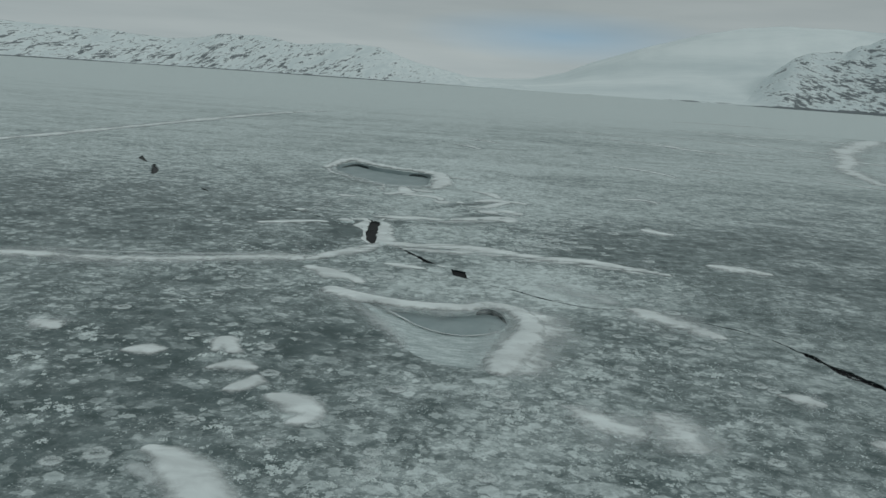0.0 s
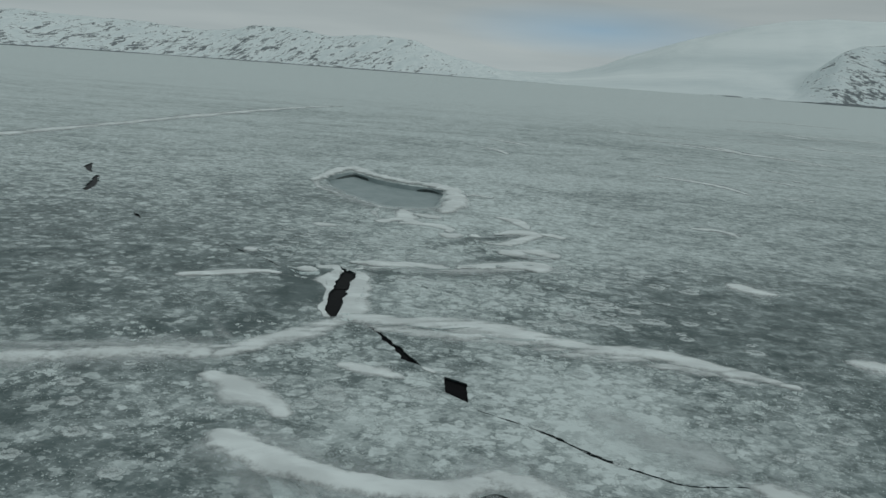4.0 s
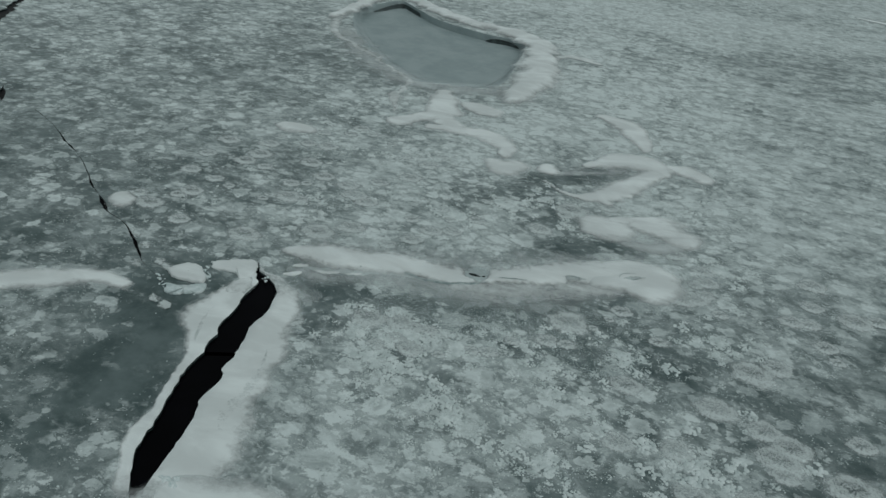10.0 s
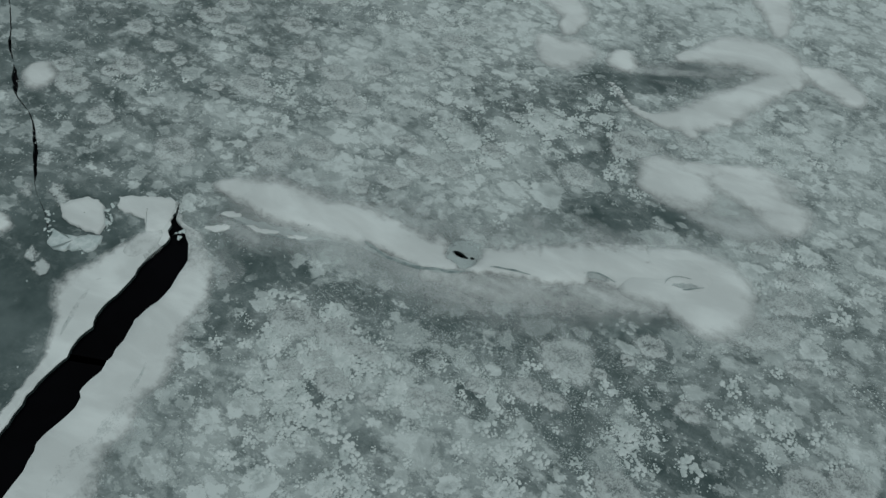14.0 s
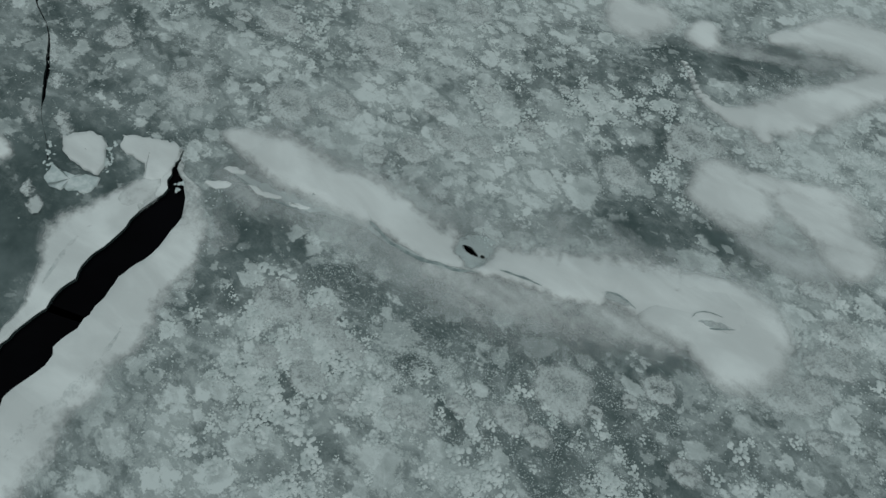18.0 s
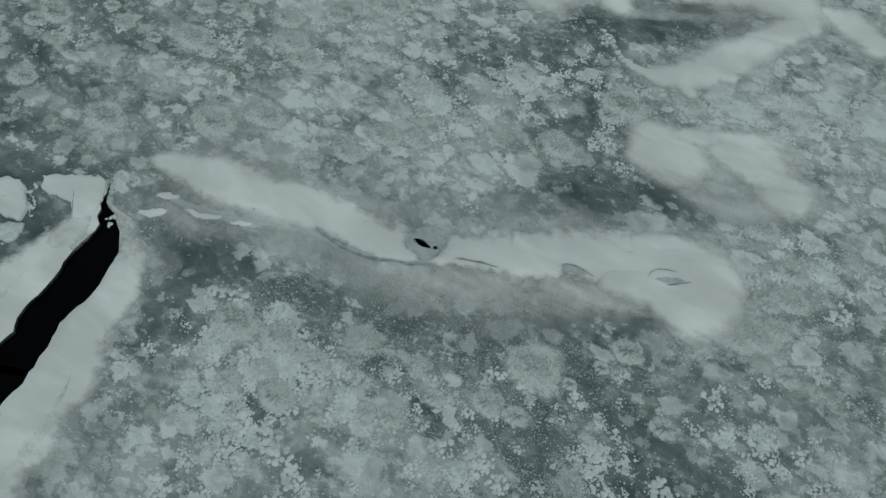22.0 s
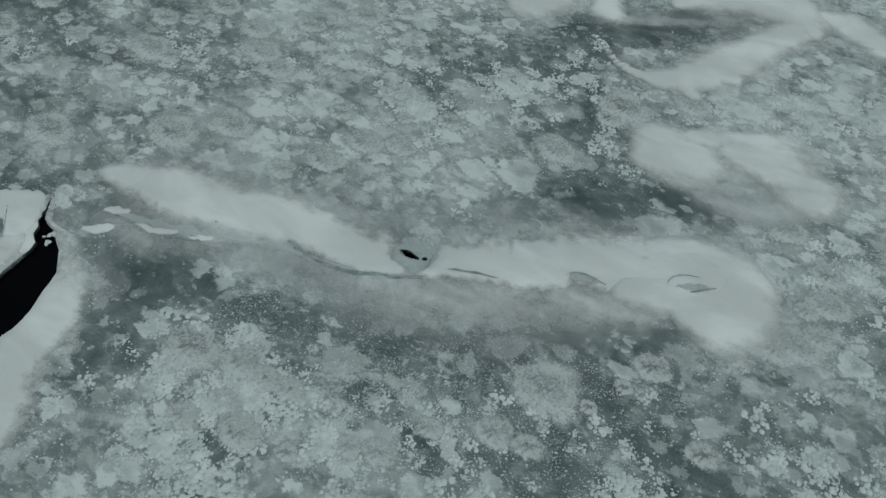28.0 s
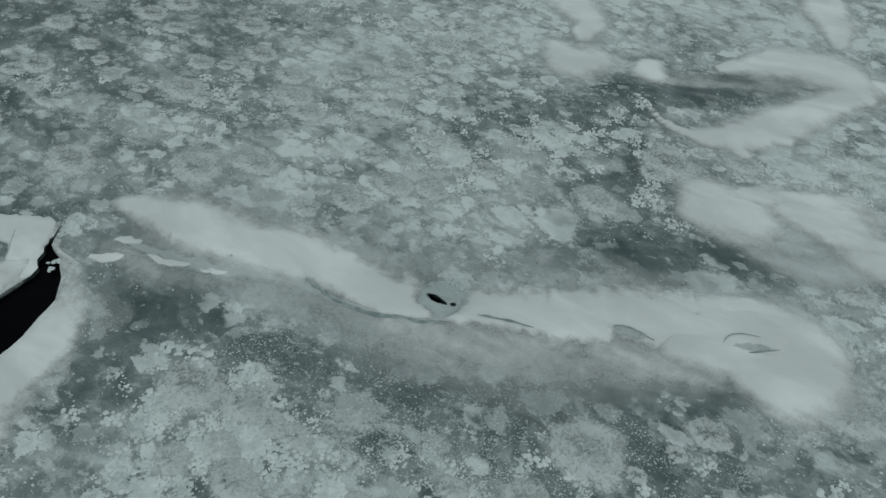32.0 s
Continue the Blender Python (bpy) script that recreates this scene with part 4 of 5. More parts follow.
# long thin ridges of snow on the far ice, broken along the wind
FAR_RIDGES = [
    [(19.98, 95.96), (23.95, 93.94), (26.69, 91.07), (27.97, 86.86)], [(60.1, 191.8), (68, 189), (73.6, 169.1)], [(70.7, 242.7), (88.1, 246.7), (107.7, 239.9)],
    [(33.87, 142.84), (39.94, 138.25), (42.0, 130.2), (49.33, 127.21)], [(1.29, 123.23), (4.79, 121.34), (7.58, 117.12)], [(-0.16, 111.73), (2.55, 109.99), (4.49, 105.68)],
    [(22.9, 119.8), (29.1, 118.4)], [(37.1, 109.6), (40.6, 106.4)], [(37.2, 101.4), (38.6, 99.6)], [(30.5, 86.5), (33.7, 86.1)], [(17.18, 67.99), (18.93, 68.2), (19.82, 67.74), (20.25, 66.43)], [(23.1, 108.1), (25.5, 107.7)],
]
for ridge in FAR_RIDGES:
    width = 0.0058 * ridge[0][1]
    drift([(x, y, width * (0.35 if i in (0, len(ridge) - 1) else 1.0)) for i, (x, y) in enumerate(ridge)], 0.06, "thin broken ridge of white snow on far ice", 0.8, 0.4, 11, 0.3, ragged=0.3)
# near the start
snow_shape([[(-9.28, 25.33, 0.2), (-8.72, 25.45, 0.36), (-8.16, 25.48, 0.13)]], DRIFT_LABEL, 0.9, 0.06, 0.1, 0.2, None, 0.85)
snow_shape([[(-6.41, 25.91, 0.17), (-6.31, 26.78, 0.39), (-5.7, 26.06, 0.21)], [(-5.96, 24.3, 0.16), (-5.34, 24.66, 0.4), (-4.55, 24.46, 0.22)]], "lobed white snow patch on the dark ice", 0.9, 0.08, 0.1, 0.25, None, 0.9)
snow_shape([[(-4.93, 22.71, 0.12), (-4.55, 22.93, 0.3), (-4.18, 23.62, 0.24)], [(-3.26, 22.37, 0.21), (-2.6, 22.21, 0.46), (-1.93, 21.71, 0.31), (-2.16, 21.05, 0.22)]], "lobed white snow patch on the dark ice", 0.9, 0.08, 0.1, 0.25, None, 0.9)
snow_shape([[(-5.65, 18.97, 0.18), (-4.76, 18.39, 0.54), (-3.93, 17.59, 0.63), (-3.27, 16.96, 0.53)]], "rounded white snow drift on the dark ice", 0.65, 0.12, 0.1, 0.15)
snow_shape([[(-5.62, 18, 0.17), (-4.99, 17.57, 0.24)]], "thin grey blown snow beside a drift", 1.2, 0.03, 0.1, 0.2, M_THIN)
drift([(5.7, 23.67, 0.25), (6.6, 22.95, 0.5), (7.51, 22.27, 0.5), (8.4, 21.74, 0.5)], 0.07, feather=1.2)
drift([(8.79, 23.78, 0.3), (9.29, 22.88, 0.6), (9.59, 21.8, 0.75), (9.79, 20.9, 0.5)], 0.08, feather=1.1)
drift([(6.9, 23.14, 0.3), (8.1, 22.61, 0.8), (9.29, 22.01, 0.9), (10.68, 21.18, 0.5)], 0.03, "thin grey blown snow between two drifts", 1.5, mat=M_THIN)
drift([(13.79, 25.61, 0.15), (14.62, 25.39, 0.38), (15.34, 24.96, 0.15)], 0.05)
drift([(15.17, 22.61, 0.2), (16.14, 22.19, 0.42), (17.68, 21.65, 0.3)], 0.06)
drift([(17, 44.24, 0.2), (18.07, 43.91, 0.55), (19.41, 43.59, 0.6), (20.9, 42.73, 0.3)], 0.1)
drift([(10.17, 34.43, 0.15), (10.96, 33.98, 0.55), (12.25, 32.65, 0.75), (13.34, 31.64, 0.5), (14.03, 31.04, 0.15)], 0.08)
drift([(-14.54, 27.4, 0.2), (-13.47, 27.15, 0.42), (-12.65, 26.76, 0.2)], 0.05)
drift([(6.09, 37.9, 0.5), (7.59, 36.84, 0.9), (8.98, 35.83, 0.9), (10.36, 35.02, 0.5)], 0.03, "thin grey blown snow beside a hairline crack", 1.1, 0.3, 11, 0.4, M_THIN)
# long streaks farther off
drift([(-58, 58, 0.5), (-51, 80.8, 0.9), (-46.7, 106.1, 1.1), (-43.5, 129.9, 1.3), (-38.6, 155.9, 1.2), (-32.8, 172.2, 0.6)], 0.12, "long pale snow line far over the ice", 0.9, 1.0, 9, 0.3)
drift([(117.6, 206.1, 3.0), (90.9, 166.7, 3.0), (80.9, 151.5, 2.4), (68.9, 126.3, 1.8), (62, 114, 1.5), (56.4, 93.7, 1.0)], 0.12, "long pale bent snow line far over the ice", 0.9, 1.0, 9, 0.4)
for a, c, w in (((28.5, 144.7), (54.6, 117.5), 0.9), ((44.9, 166.1), (79.8, 138.6), 1.2), ((57.2, 191.7), (120, 176), 1.6), ((19.1, 160.3), (39.6, 150.9), 0.8), ((62.6, 135.4), (79.3, 120.4), 1.0), ((48.2, 97.1), (55.7, 86.6), 0.6), ((31.5, 99.8), (37, 95.6), 0.4)):
    b = ((a[0] + c[0]) / 2, (a[1] + c[1]) / 2 + 1.2)
    drift([a + (w * 0.3,), b + (w,), c + (w * 0.3,)], 0.06, "thin pale snow streak on the ice", 0.9, 1.0, 9, 0.4)

rng = random.Random(17)
for _ in range(26):
    x, y = rng.uniform(13, 66), rng.uniform(58, 150)
    n, w = rng.uniform(1.5, 5.0), rng.uniform(0.15, 0.4)
    drift([(x - n, y + n * 0.3, w * 0.3), (x, y + rng.uniform(-0.3, 0.5), w), (x + n, y - n * 0.4, w * 0.3)], 0.04, "faint pale snow streak on the ice", 1.2, 0.5, 9, 0.5, M_THIN)

# ---- wind scoops: a sunken bowl of smooth ice with a snow rim ----


def ray_out(ring, cx, cy, dx, dy):
    """How far from (cx, cy) along (dx, dy) the ring lies."""
    best = 9e9
    for (x0, y0), (x1, y1) in zip(ring, ring[1:] + ring[:1]):
        ex, ey = x1 - x0, y1 - y0
        den = dx * ey - dy * ex
        if abs(den) < 1e-9:
            continue
        t = ((x0 - cx) * ey - (y0 - cy) * ex) / den
        v = ((x0 - cx) * dy - (y0 - cy) * dx) / den
        if t > 0 and -1e-6 <= v <= 1 + 1e-6:
            best = min(best, t)
    return best


def scoop(key, label):
    """A shallow bowl from the ice's broken edge down to a flat frozen pool that runs in under the rim."""
    edge = scoop_edge(key)
    _, floor, (cx, cy), depth, under = SCOOPS[key]
    floor = [tuple(q[:2]) for q in spline(floor + [floor[0]], 0.4)[:-1]]
    n, rings = len(edge), 12
    top = new("wind_scoop")
    top.location = (cx, cy, 0)
    tagged(top, label, "ice hollow", "hollows in the ice")
    verts, faces, pool, lip, lipc = [], [], [], [], []
    for r in range(rings):
        f = r / (rings - 1)
        for i, p in enumerate(edge):
            dx, dy = p[0] - cx, p[1] - cy
            m = min(0.985, ray_out(floor, cx, cy, dx, dy))
            m *= 1 + (0.02 * nz(dx, dy, cx) if m < 0.95 else 0.0)
            g = 1 - (1 - m) * f
            x, y = dx * g, dy * g
            steep = smooth01((m - 0.85) / 0.13)
            ledge = 0.02 * math.sin(9 * f + nz(x, y) * 1.5) * (1 - steep) * math.sin(math.pi * f)
            verts.append((x, y, -depth * smooth01(f) + ledge))
            if r == rings - 1:
                pool.append((x * 1.01, y * 1.01, -depth + 0.02))
                for w, cv in ((0.985, 0.0), (1.02, 1.3), (1.09, 1.1), (1.22, 0.0)):
                    h = 0.03 + max(0.0, w - 1.0) * 0.5 * (1 - steep)
                    lip.append((x * w, y * w, -depth + h))
                    lipc.append(cv * (0.9 if depth < 0.3 else 0.0) * (1 - steep) * (0.8 + 0.4 * nz(x * 1.5, y * 1.5)))
    for r in range(rings - 1):
        for i in range(n):
            k = (i + 1) % n
            faces.append((r * n + i, r * n + k, (r + 1) * n + k, (r + 1) * n + i))
    mesh_object("bowl", verts, faces, M_BOWL if depth < 0.3 else M_POOL, top)
    mesh_object("frozen_pool", pool + [(0, 0, -depth + 0.02)], [(i, (i + 1) % n, n) for i in range(n)], M_POOL, top, False)["label"] = "flat smooth grey ice on the floor"
    strip = [(i * 4 + j, i * 4 + j + 1, (i + 1) % n * 4 + j + 1, (i + 1) % n * 4 + j) for i in range(n) for j in range(3)]
    mesh_object("snow_line", lip, strip, M_SNOW, top, True, (("cover", lipc),))["label"] = "thin white line of snow round the pool"
    # dark strips stand in for the shade below the overhanging rim
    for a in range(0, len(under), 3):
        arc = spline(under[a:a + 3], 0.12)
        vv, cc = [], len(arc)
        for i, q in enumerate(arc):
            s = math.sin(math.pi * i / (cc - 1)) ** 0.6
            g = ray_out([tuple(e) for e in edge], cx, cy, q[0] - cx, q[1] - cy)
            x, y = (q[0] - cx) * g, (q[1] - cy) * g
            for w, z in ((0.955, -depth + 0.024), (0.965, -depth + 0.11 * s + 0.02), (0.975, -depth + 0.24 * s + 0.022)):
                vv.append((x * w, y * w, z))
        mesh_object("rim_shade", vv, [(i * 3 + j, i * 3 + j + 1, i * 3 + j + 4, i * 3 + j + 3) for i in range(cc - 1) for j in range(2)], M_WALL_SHADE, top)["label"] = "dark strip put in as the shade under the snow rim"
    return top


scoop("near", "hollow of smooth grey ice with a curved snow rim")
drift([(-4.43, 34.29, 0.25), (-3.23, 33.62, 0.5), (-1.2, 32.72, 0.5), (0.92, 32.42, 0.42), (2.63, 32.63, 0.42), (3.83, 33.25, 0.45), (4.93, 32.82, 0.5), (5.48, 31.52, 0.6), (5.44, 30.13, 0.7), (5.04, 28.75, 0.8), (4.55, 27.46, 0.8), (4.15, 26.27, 0.65), (3.85, 25.38, 0.3)], 0.2, "curved white snow rim round a hollow in the ice", 0.55, 0.14, 25, 0.2, ragged=0.3)
drift([(-3.23, 32.92, 0.2), (-2.21, 31.89, 0.4), (-0.99, 30.16, 0.4), (-0.18, 28.65, 0.35), (0.43, 27.34, 0.2)], 0.05, "thin streaky snow on the side of a hollow", 1.2, 0.15, 15, 0.4, M_THIN)
scoop("far", "hollow of smooth grey ice with a peaked snow rim")
snow_shape([[(-12.2, 75.2, 0.35), (-12.0, 77.8, 0.5), (-11.5, 81.8, 0.6), (-10.6, 83.3, 0.7), (-9.3, 81.8, 0.6), (-7.6, 79.9, 0.5), (-5.2, 78.2, 0.5), (-2.9, 77.5, 0.55), (-0.6, 75.7, 0.75), (-0.1, 73.0, 0.8), (0.15, 70.5, 0.85), (0.0, 68.4, 0.75), (-0.5, 66.3, 0.4)]], "peaked white snow rim curving round a hollow", 0.7, 0.28, 0.2, 0.4)
# ---- hills round the lake ----


def hill(name, az, foot, crest, depth, material, label, seed, rough, rock):
    """A hill side: bearings in degrees, distance of its foot, and the slope up to its crest from the eye, bearing by bearing."""
    nx, ny = 260, 44
    verts, rocks, faces = [], [], []
    for i in range(nx):
        a = az[0] + (az[-1] - az[0]) * i / (nx - 1)
        d0, t0 = np.interp(a, az, foot), np.interp(a, az, crest)
        d0 *= 1 + 0.012 * nz(a * 0.5, 0, seed)
        for j in range(ny):
            f = j / (ny - 1)
            d = d0 + depth * f
            top = (10.2 + t0 * (d0 + depth * 0.72)) * (1 + 1.2 * rough * nz(a * 0.35, 3, seed) + 0.5 * rough * nz(a * 1.3, 4, seed))
            rise = smooth01(f / 0.72) ** 0.8 if f < 0.72 else 1.0 - 0.5 * ((f - 0.72) / 0.28) ** 2
            x, y = 2.2 + d * math.sin(radians(a)), 2.4 + d * math.cos(radians(a))
            bumps = noise.fractal(Vector((x * 0.011, y * 0.011, seed)), 0.9, 2.1, 5) * rough * max(8.0, top) * min(1.0, f * 5)
            verts.append((x, y, max(-2.0, top * rise + bumps) if j else -3.0))
            rocks.append(3.0 if j < 2 else np.interp(a, az, rock) * (1.0 - 0.4 * f))
    for i in range(nx - 1):
        for j in range(ny - 1):
            k = i * ny + j
            faces.append((k, k + ny, k + ny + 1, k + 1))
    ob = mesh_object(name, verts, faces, material, None, True, (("rock", rocks),))
    return tagged(ob, label, "hill", kind="structure")


hill("backdrop", [-75, -50, -36, -33.6, -30.3, -27.5, -24.5, -22.6, -21, -18.6, -16.1, -13.6, -10.5, -7, -4.3, -1.5, 0.8, 5], [800, 850, 900, 920, 930, 930, 920, 910, 900, 880, 860, 840, 820, 800, 785, 775, 770, 770],
     [0.05, 0.035, 0.029, 0.0277, 0.0271, 0.0307, 0.0255, 0.0225, 0.0261, 0.035, 0.0347, 0.0285, 0.033, 0.0312, 0.0155, 0.0049, -0.004, -0.008], 200, make_hill("rocky_snow_slope", 1.12, 40, 0.055), "snow-covered rocky hillside along the far shore", 1.0, 0.05, [1, 1, 1, 1, 1, 1, 1, 1, 1, 1, 1, 1, 0.9, 0.8, 0.6, 0.4, 0.2, 0])
hill("backdrop", [-3, 0, 3, 5, 7.4, 9.4, 11.5, 13.5, 17.4, 20.5, 23, 25.9, 28.9, 34, 45, 60], [790, 785, 780, 770, 765, 765, 765, 765, 770, 775, 780, 780, 790, 800, 850, 900],
     [-0.003, 0.0, 0.001, 0.004, 0.0143, 0.029, 0.0415, 0.0528, 0.0725, 0.0815, 0.0843, 0.0819, 0.0795, 0.078, 0.06, 0.03], 900, make_hill("smooth_snow_slope", 1.6, 10, 0.006), "smooth white snow dome behind the far shore", 5.0, 0.012, [0.2, 0.4, 0.5, 0.5, 0.3, 0, 0, 0, 0, 0, 0, 0, 0, 0, 0, 0])
hill("backdrop", [17, 19.7, 21.1, 22.4, 23.4, 24.7, 26.8, 28.9, 33, 40, 60], [770, 765, 765, 765, 760, 755, 750, 745, 730, 700, 600],
     [-0.014, -0.0078, 0.0068, 0.0327, 0.0474, 0.0573, 0.0568, 0.0744, 0.085, 0.09, 0.08], 240, make_hill("rocky_snow_slope_near", 1.12, -32, 0.06), "steep snow-covered hillside with dark rock outcrops", 9.0, 0.06, [0.0, 0.3, 0.6, 0.9, 1, 1.1, 1.2, 1.2, 1.2, 1.2, 1])

# ---- frost patches that stand out on the bare ice ----
FROST_A = [(3.76, 51.26, 0.43), (4.98, 52.24, 0.25), (4.7, 51.76, 0.12), (2.39, 55.59, 0.33), (3.21, 57.19, 0.46), (6.39, 55.66, 0.34), (1.01, 48.99, 0.14), (1.68, 49.39, 0.17), (2.06, 49.49, 0.2), (0.33, 48.97, 0.27), (-0.18, 49.83, 0.31),
           (-0.95, 49.71, 0.38), (0.6, 49.75, 0.19), (0.21, 49.74, 0.24), (-0.45, 48.85, 0.2), (-0.07, 49.25, 0.23), (3.3, 50.39, 0.24), (2.53, 50.08, 0.17), (3.78, 50.4, 0.19), (0.45, 56.68, 0.12), (0.48, 55.37, 0.23)]
FROST_B = [(3.03, 56.82, 0.25), (4.33, 57.86, 0.31), (6.84, 53.51, 0.35), (7.19, 54.45, 0.32), (4.33, 51.27, 0.11), (-0.08, 54.41, 0.25), (-0.28, 55.07, 0.16), (-1.34, 54.67, 0.21), (-2.87, 53.51, 0.34), (-3.64, 52.92, 0.4), (-5.49, 52.02, 0.39),
           (-7.55, 52.07, 0.28), (-8.84, 52.62, 0.36), (-5.32, 54.51, 0.37), (-2.99, 55.12, 0.31), (-2.25, 57.3, 0.33), (-0.68, 55.63, 0.21), (-1.03, 53.54, 0.29), (-0.65, 54.21, 0.29), (-1.6, 53.05, 0.23)]
FROST_C = [(7.43, 46.24, 0.52), (5.39, 45.01, 0.3), (6.56, 46.75, 0.34), (7.62, 47.02, 0.27), (6.57, 45.19, 0.3), (-2.51, 48.99, 0.2), (6.26, 47.83, 0.31), (5.09, 47.66, 0.28), (8.59, 48.66, 0.38), (9.65, 47.95, 0.44),
           (8.99, 45.92, 0.38), (10.52, 46.77, 0.41), (5.22, 49.45, 0.31), (8.06, 50.86, 0.42), (-1.55, 37.02, 0.52), (-2.05, 36.23, 0.31), (-3.75, 37.53, 0.33), (1.34, 37.67, 0.41), (-14.17, 47.08, 0.48)]


def frost_patch(x, y, r, seed, z0):
    n, rings = 26, 6
    verts, cover, faces = [], [], []
    for k in range(rings + 1):
        f = k / rings
        for i in range(n):
            w = 2 * math.pi * i / n
            rad = r * 1.35 * f * (1 + 0.22 * nz(math.cos(w) * 1.5, math.sin(w) * 1.5, seed) + 0.16 * nz(math.cos(w) * 4, math.sin(w) * 4, seed + 2))
            px, py = rad * math.cos(w) * 1.15, rad * math.sin(w) * 0.9
            verts.append((px, py, z0 + (0.02 * (1 - f * f) + 0.012 * nz((x + px) * 9, (y + py) * 9, seed) * (1 - f))))
            cover.append(smooth01((1.0 - f) / 0.4) * (0.5 + 0.42 * smooth01(f * 1.7)))
    for k in range(rings):
        for i in range(n):
            j = (i + 1) % n
            faces.append((k * n + i, k * n + j, (k + 1) * n + j, (k + 1) * n + i))
    ob = mesh_object("frost_patch", verts, faces, M_FROST, None, True, (("cover", cover),))
    ob.location = (x, y, 0)
    return tagged(ob, "round crusty patch of white frost on dark ice", "frost patch", "frost patches on the ice")


rng = random.Random(31)
FROST_D = [(rng.uniform(5.5, 14), rng.uniform(43.8, 56), rng.uniform(0.16, 0.4)) for _ in range(48)] + [(rng.uniform(-9.5, -1.5), rng.uniform(53, 61), rng.uniform(0.16, 0.36)) for _ in range(34)]
FROST_E = [(rng.uniform(-12, 15), rng.uniform(15, 41), rng.uniform(0.16, 0.34)) for _ in range(110)]
FROST_E = [q for q in FROST_E if not (-4.5 < q[0] < 6.5 and 24.5 < q[1] < 34.5) and not (-2.2 < q[0] < 3.4 and q[1] > 36.5)]
for i, (x, y, r) in enumerate(FROST_A + FROST_B + FROST_C + FROST_D + FROST_E):
    frost_patch(x, y, r, i * 2.3, 0.002 + 0.0011 * (i % 5))


OPEN_WATER = [q for key in ("main", "square", "lower") for q in spline(LEADS[key][0], 0.4)]


def frost_tufts(name, x0, x1, y0, y1, n, small, large, seed, label, even=False):
    """Countless tufts of frost crystals, thick where the frost is thick and in loose clusters."""
    rng = random.Random(seed)
    verts, faces = [], []
    made = tries = 0
    while made < n and tries < n * 30:
        tries += 1
        x, y = rng.uniform(x0, x1), rng.uniform(y0, y1)
        clump = 0.5 + 0.5 * nz(x * 1.1, y * 1.6, seed) + 0.5 * nz(x * 3.2, y * 3.8, seed + 1)
        if rng.random() > (0.05 + 1.2 * max(0.0, clump) ** 3) * (0.6 if even else min(1.0, max(0.02, 2.4 * frost_at(x, y) - 0.45))):
            continue
        if any(abs(x - q[0]) < q[2] + 0.15 and abs(y - q[1]) < 0.35 for q in OPEN_WATER):
            continue
        if math.hypot(x - 1.15, y - 52.5) < 0.5 or (-3.4 < x < 4.9 and 25.4 < y < 33.2):
            continue
        r = small + (large - small) * rng.random() ** 2.5
        b, m, turn = len(verts), 6, rng.uniform(0, 6.28)
        for i in range(m):
            w, q = turn + 2 * math.pi * i / m, r * rng.uniform(0.65, 1.15)
            verts.append((x + q * math.cos(w) * 1.15, y + q * math.sin(w) * 0.95, 0.0))
        verts.append((x + rng.uniform(-0.2, 0.2) * r, y + rng.uniform(-0.2, 0.2) * r, 0.006 + r * rng.uniform(0.12, 0.3)))
        faces.extend((b + i, b + (i + 1) % m, b + m) for i in range(m))
        made += 1
    ob = mesh_object(name, verts, faces, M_TUFT, None, False)
    return tagged(ob, label, "frost", kind="stuff")


frost_tufts("frost_tufts", -11, 11, 43.5, 66, 42000, 0.005, 0.019, 3, "countless small white frost tufts on the dark ice")
frost_tufts("frost_tufts", -1.0, 5.6, 49.4, 52.0, 16000, 0.004, 0.011, 15, "fine white frost grains below the long drift", True)
frost_tufts("frost_tufts", -16, 21, 12, 43.5, 36000, 0.008, 0.032, 8, "countless white frost tufts scattered over the ice")

CLUSTERS = [  # where clumps crowd together: x, y, radius, how many, clump size
    (0.12, 49.35, 1.1, 150, 0.13), (-0.44, 48.37, 0.9, 70, 0.12), (1.39, 49.28, 0.8, 40, 0.1), (2.63, 50.09, 0.9, 50, 0.09), (3.76, 51.07, 0.5, 16, 0.1), (3.43, 49.14, 1.1, 46, 0.12), (5.12, 50.53, 1.0, 36, 0.12),
    (1.12, 56.69, 1.3, 80, 0.11), (2.25, 57.65, 1.0, 60, 0.1), (-0.19, 55.36, 1.3, 60, 0.12), (-2.14, 56.27, 1.6, 44, 0.11), (-4.64, 54.71, 1.8, 30, 0.1), (-1.78, 58.97, 1.9, 60, 0.11), (3.05, 56.16, 0.7, 24, 0.1), (6.19, 58.82, 1.4, 60, 0.12),
    (7.38, 51.72, 1.4, 50, 0.13), (7.83, 55.12, 1.2, 40, 0.14), (1.13, 47.43, 1.4, 60, 0.13), (3.72, 46.7, 1.6, 50, 0.15), (6.46, 47.63, 1.8, 55, 0.16), (-7.36, 53.32, 2.0, 30, 0.1), (-1.1, 62, 2.0, 60, 0.15), (-5.3, 58.88, 2.2, 40, 0.12),
]


